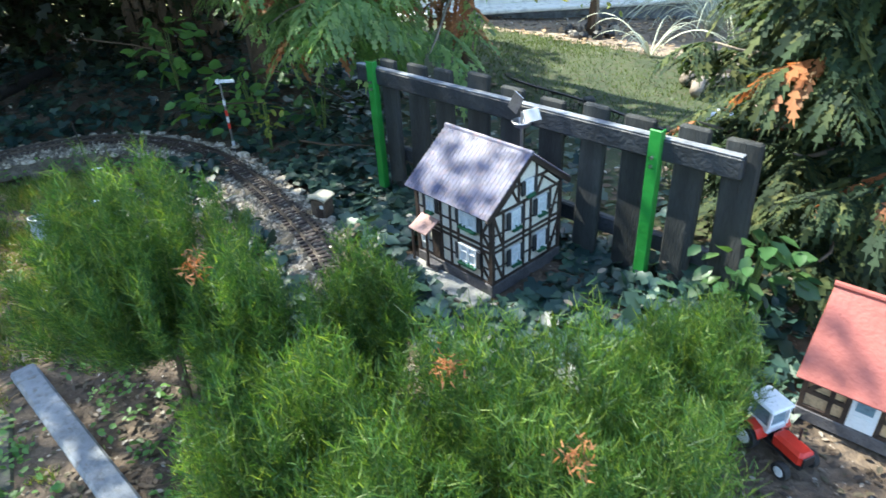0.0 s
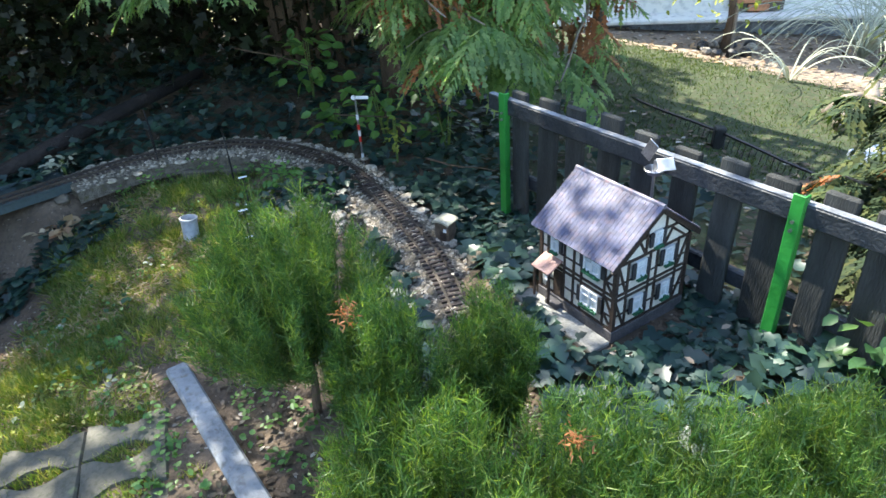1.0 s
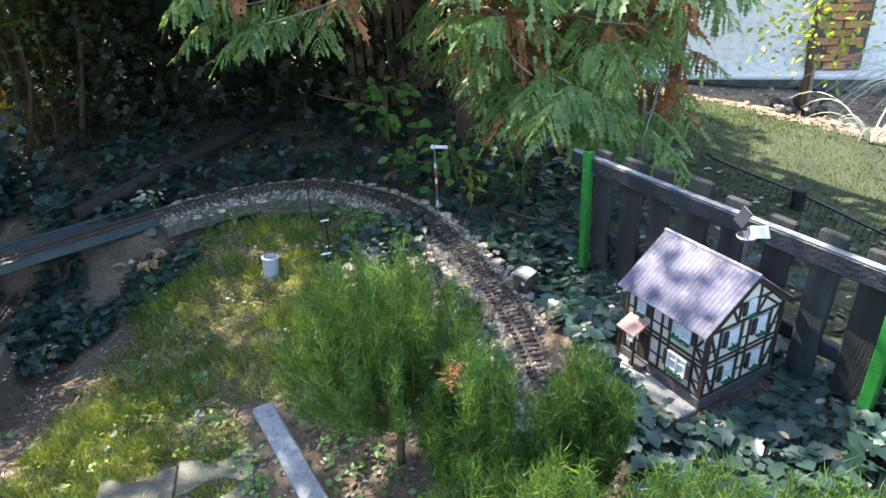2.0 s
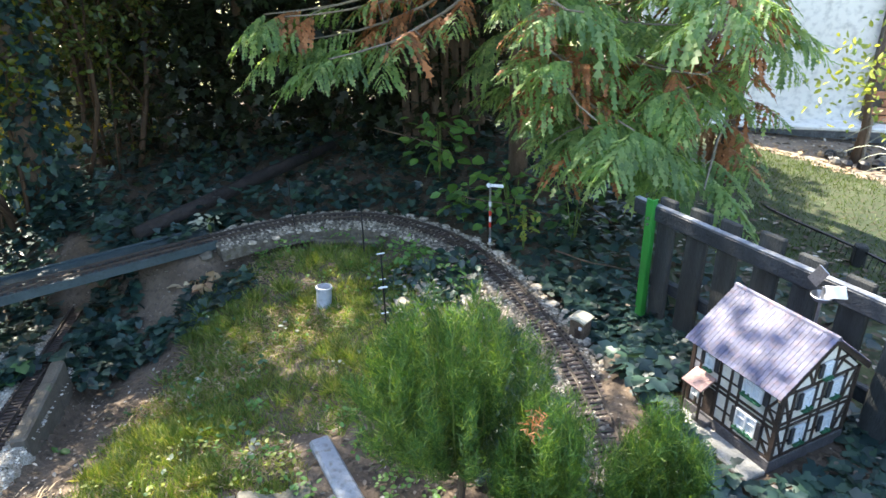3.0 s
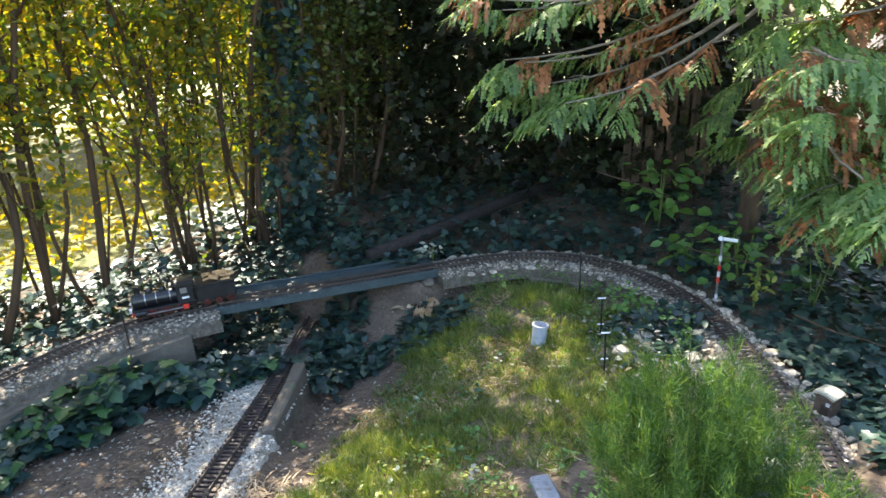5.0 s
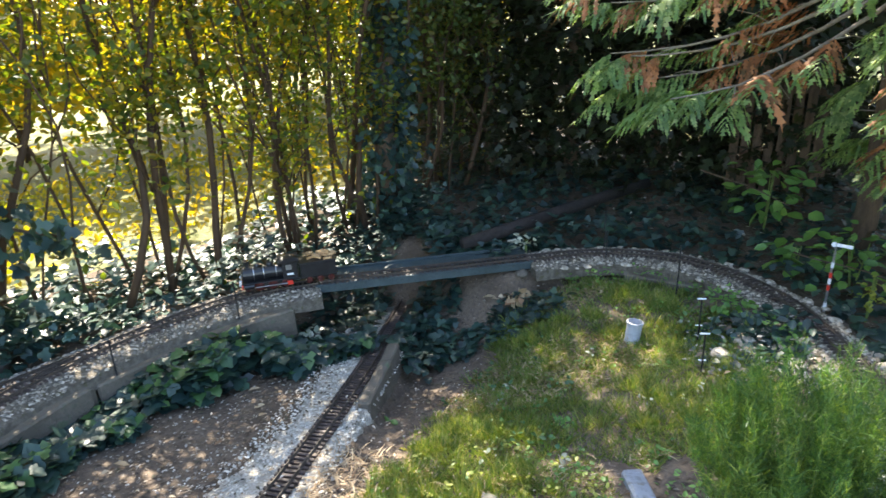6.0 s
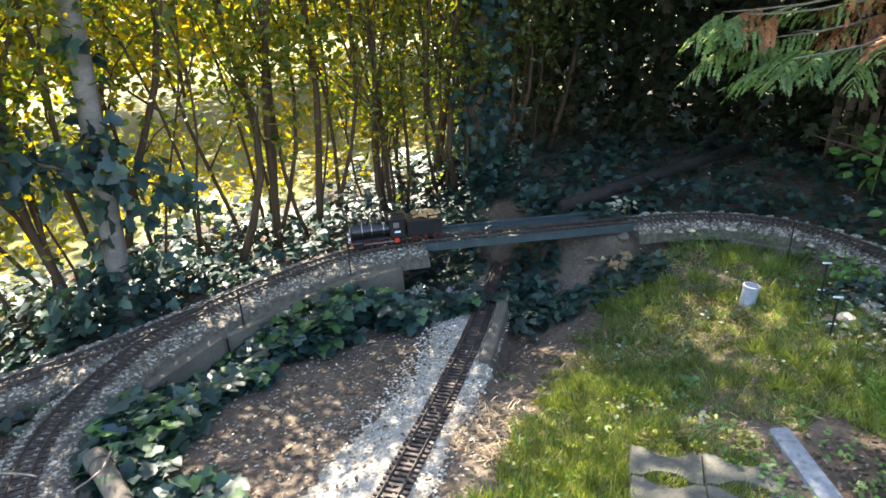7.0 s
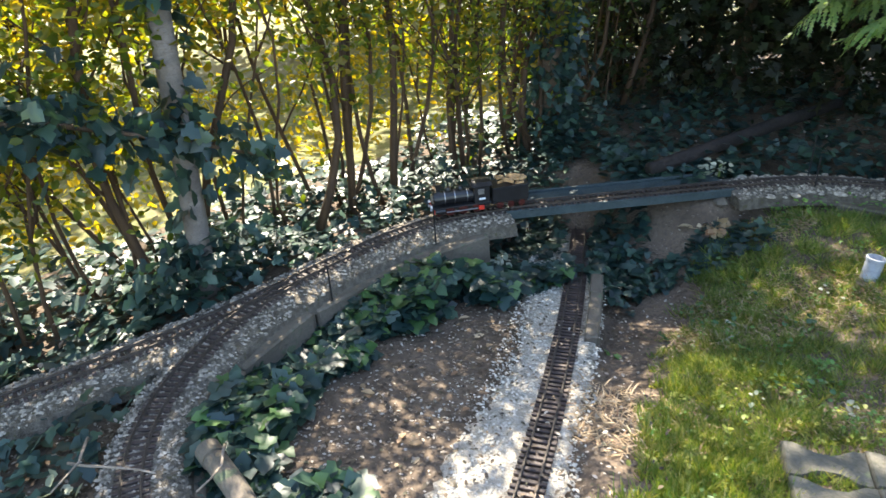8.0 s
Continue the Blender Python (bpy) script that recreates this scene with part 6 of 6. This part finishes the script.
# ---- the yard beyond the fence ----
def yard_house():
    o = thing("building", (.0, 4.68, -.30), "white stuccoed house with an orange brick panel and grey plinth", "house", 2)
    part("wall", Build().box((2.6, .15, 1.6), (6.0, .3, 2.6)), M_WALL, o)
    part("plinth", Build().box((2.6, .10, .14), (6.1, .34, .34), bevel=.01), M_EDGE, o)
    part("ledge", Build().box((2.6, .02, .305), (6.1, .40, .03), bevel=.008), M_WALL, o)
    part("kerb", Build().box((3.5, -.16, .10), (4.0, .08, .10), bevel=.01), M_WALL, o, "low white kerb before the plinth")
    panel = part("brick_panel", Build().box((1.15, -.02, .92), (.31, .06, 1.18)), M_CONCRETE, o, "orange brick panel")
    br = Build().box((0, 0, 0), (.13, .03, .042), bevel=.005).mesh("brick", M_BRICK)
    for k in range(16):
        for i in range(3):
            x = 1.15 - .14 + i * .14 - (.07 if k % 2 else 0)
            if 1.00 < x - .04 and x + .04 < 1.30:
                b = part("brick", br, M_BRICK, panel)
                b.matrix_basis = pose(x, -.052, .35 + k * .05)


yard_house()


def young_tree():
    o = thing("young_tree", (.84, 4.02, float(ground_z(.84, 4.02))), "young staked tree with a dark ring of stones", "tree")
    part("trunk", Build().tube([(0, 0, -.02), (.015, 0, .2), (-.005, .01, .4), (.01, .02, .72)], [.030, .022, .018, .010], 8), M_BARK, o, smooth=True)
    part("stake", Build().tube([(.035, -.02, -.02), (.03, -.02, .26)], [.010, .010], 7), M_TWIG, o)
    n = 300
    P = np.stack([rng.normal(0, .15, n), rng.normal(0, .15, n), rng.normal(.48, .13, n)], -1)
    leaves("crown", "oval", P, sphere_dirs(n), rng.uniform(.025, .055, n), .025, L_YELLOW, o, flat=.3)
    r = random.Random(5)
    for k in range(13):
        a = k * .48
        q = r.uniform(.7, 1.15)
        part("ring_stone", Build().box((.15 * q * math.cos(a), .12 * q * math.sin(a), .02), (.06 * q, .05, .055 * q), Matrix.Rotation(a + r.uniform(-.5, .5), 4, 'Z') @ Matrix.Rotation(r.uniform(-.4, .4), 4, 'X'), bevel=.015), M_BLACK if k % 4 else M_CHIP, o)


young_tree()


def reed_clump(x, y, n, h, seed, label):
    o = thing("reed_grass", (x, y, float(ground_z(x, y))), label, "ornamental grass", group="reed clumps")
    r = random.Random(seed)
    for k in range(n):
        a = r.uniform(0, 6.28)
        ln = h * r.uniform(.6, 1.2)
        out = ln * r.uniform(.6, 1.25)
        b = Build()
        s = Vector((-math.sin(a), math.cos(a), 0))
        vs = []
        m = 8
        for i in range(m + 1):
            q = i / m
            p = Vector((out * q * math.cos(a), out * q * math.sin(a), ln * (1.45 * q - 1.20 * q * q)))
            w = .0036 * (1 - q) ** .6 + .0006
            vs += [p - s * w, p + Vector((0, 0, .003)), p + s * w]
        b.add(vs, [(3 * i + j, 3 * i + j + 1, 3 * i + j + 4, 3 * i + j + 3) for i in range(m) for j in range(2)])
        part("reed", b, L_PALE, o)


reed_clump(1.55, 3.95, 80, .62, 1, "pale arching ornamental grass clump")
reed_clump(1.02, 3.38, 16, .34, 2, "pale arching ornamental grass blades")
reed_clump(1.85, 4.2, 60, .75, 3, "pale arching ornamental grass clump")


def net_fence():
    a, e = Vector((.11, 3.28, -.09)), Vector((1.02, 1.98, -.09))
    o = thing("net_fence", tuple(a), "low black netting strung between short posts", "netting")
    d = e - a
    for k in range(3):
        p = d * (k / 2)
        part("post", Build().box((p.x, p.y, .02), (.045, .045, .22), bevel=.005), M_FENCE, o)
    for z in (.11, .02):
        part("wire", Build().tube([Vector((0, 0, z)) + d * (i / 10) + Vector((0, 0, -.012 * math.sin(math.pi * i / 5) ** 2)) for i in range(11)], .006, 5), M_BLACK, o)
    for k in range(60):
        p = d * (k / 59)
        part("strand", Build().tube([(p.x, p.y, .02), (p.x + .01, p.y - .015, .11)], .0014, 4), M_BLACK, o)


net_fence()
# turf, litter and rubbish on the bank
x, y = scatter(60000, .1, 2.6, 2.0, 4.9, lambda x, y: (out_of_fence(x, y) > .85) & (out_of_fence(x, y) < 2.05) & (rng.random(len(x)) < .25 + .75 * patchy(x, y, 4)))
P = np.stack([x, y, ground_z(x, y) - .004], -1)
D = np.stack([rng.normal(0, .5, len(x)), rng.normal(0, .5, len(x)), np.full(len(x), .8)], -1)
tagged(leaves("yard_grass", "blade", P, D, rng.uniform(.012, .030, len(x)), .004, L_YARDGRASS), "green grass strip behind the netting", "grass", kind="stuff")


def yard_litter(n, o0, o1, size, material, label, name="leaf_litter"):
    return litter(n, lambda x, y: (out_of_fence(x, y) > o0) & (out_of_fence(x, y) < o1), (-.4, 3.4, 1.2, 7.2), size, material, label, name, .01)


yard_litter(2600, .12, 1.1, .028, L_LITTER, "brown leaf litter behind the fence")
yard_litter(9000, .12, 1.2, .035, L_MULCH, "dark brown mulch behind the fence")
yard_litter(3600, 1.95, 4.6, .034, L_STRAW, "sunlit tan leaf litter in the yard")
yard_litter(2400, 1.95, 4.2, .036, L_MULCH, "brown mulch in the yard")
yard_litter(2600, 1.95, 4.2, .034, L_LITTER, "pale leaf litter in the yard")
for k, (x, y, ln, a) in enumerate([(1.18, 3.05, .30, 40), (1.30, 3.12, .24, 70), (1.22, 2.95, .26, 15), (1.35, 2.98, .20, 100), (1.12, 2.9, .18, 60)]):
    o = thing("branch_log", (x, y, float(ground_z(x, y)) + .03 + .02 * (k % 2)), "pale cut log on a heap of prunings", "log", a, group="log heap")
    part("stick", Build().tube([(-ln / 2, 0, 0), (0, .01, .012), (ln / 2, 0, 0)], [.03, .028, .024], 8), M_TWIG, o, smooth=True)
M_BLOCKW = surface("pale broken slab", (0.55, 0.56, 0.58), (0.68, 0.69, 0.70), 14, 0.8, 0.3, 6)
o = thing("broken_slab", (1.10, 2.55, float(ground_z(1.10, 2.55)) + .03), "pale broken slab on the bank", "slab", 25)
part("slab", Build().box((0, 0, 0), (.14, .09, .045), Matrix.Rotation(.25, 4, 'X'), bevel=.01), M_BLOCKW, o)

# old slatted boards standing in the deep shade at the back
ob = thing("old_fence", (-1.35, 3.32, .0), "old brown slatted boards in deep shade", "fence", 8)
for k in range(8):
    part("slat", Build().box((k * .055 - .20, random.uniform(-.01, .01), .42), (.042, .014, .84 + random.uniform(-.05, .05)), bevel=.003), M_BARK, ob)
for z in (.25, .65):
    part("cross_rail", Build().box((0, .018, z), (.46, .02, .05), bevel=.003), M_BARK, ob)

# red-orange dead sprigs and a few pale stakes among the bushes
for k, (x, y, z) in enumerate([(-.380, .785, .455), (-.02, .64, .38), (.12, .50, .36)]):
    o = thing("dead_sprig", (x, y, z), "small orange withered sprig in the bush", "sprig", group="withered sprigs")
    n = 70
    leaves("foliage", "blade", rng.normal(0, .010, (n, 3)), sphere_dirs(n), .013, .0026, L_RUST, o, kind="")
for k, (x, y, z, m) in enumerate([(-.245, .80, .02, M_WHITE)]):
    o = thing("plant_label", (x, y, z), "thin white plant label stuck beside a bush", "plant label", group="plant labels")
    part("tag", Build().box((0, 0, .09), (.010, .002, .20), Matrix.Rotation(.15, 4, 'X'), bevel=.0006), m, o)


# ---- odds and ends by the branch ----
o = thing("pipe", (-2.15, -.17, .045), "short grey drainpipe lying beside the branch track", "pipe", -3)
part("tube", Build().tube([(0, 0, 0), (.14, 0, -.005), (.30, -.01, -.012)], [.027, .027, .027], 16), M_CONCRETE, o)
part("socket", Build().tube([(-.012, 0, .001), (.03, 0, 0)], .030, 16), M_CONCRETE, o)
for k, (a, e) in enumerate([((-2.36, -.42, .05), (-2.10, -.30, .12)), ((-2.40, -.36, .06), (-2.22, -.47, .10)), ((-2.12, -.14, .07), (-1.98, -.25, .12)), ((-2.30, -.50, .05), (-2.05, -.42, .09))]):
    b = thing("dry_stalk", a, "pale dry plant stalk", "stalk", group="dry stalks")
    part("stalk", Build().tube(wavy((0, 0, 0), Vector(e) - Vector(a), 4, .012, random.Random(k)), [.004, .0035, .003, .0025, .002], 6), M_TWIG, b, smooth=True)
# The pale leaf colour stands in for sun on this clump.
leafy_plant(-2.22, -.52, .10, .12, 70, .035, L_PALE, "leaves coloured pale for sunlight beside the branch")
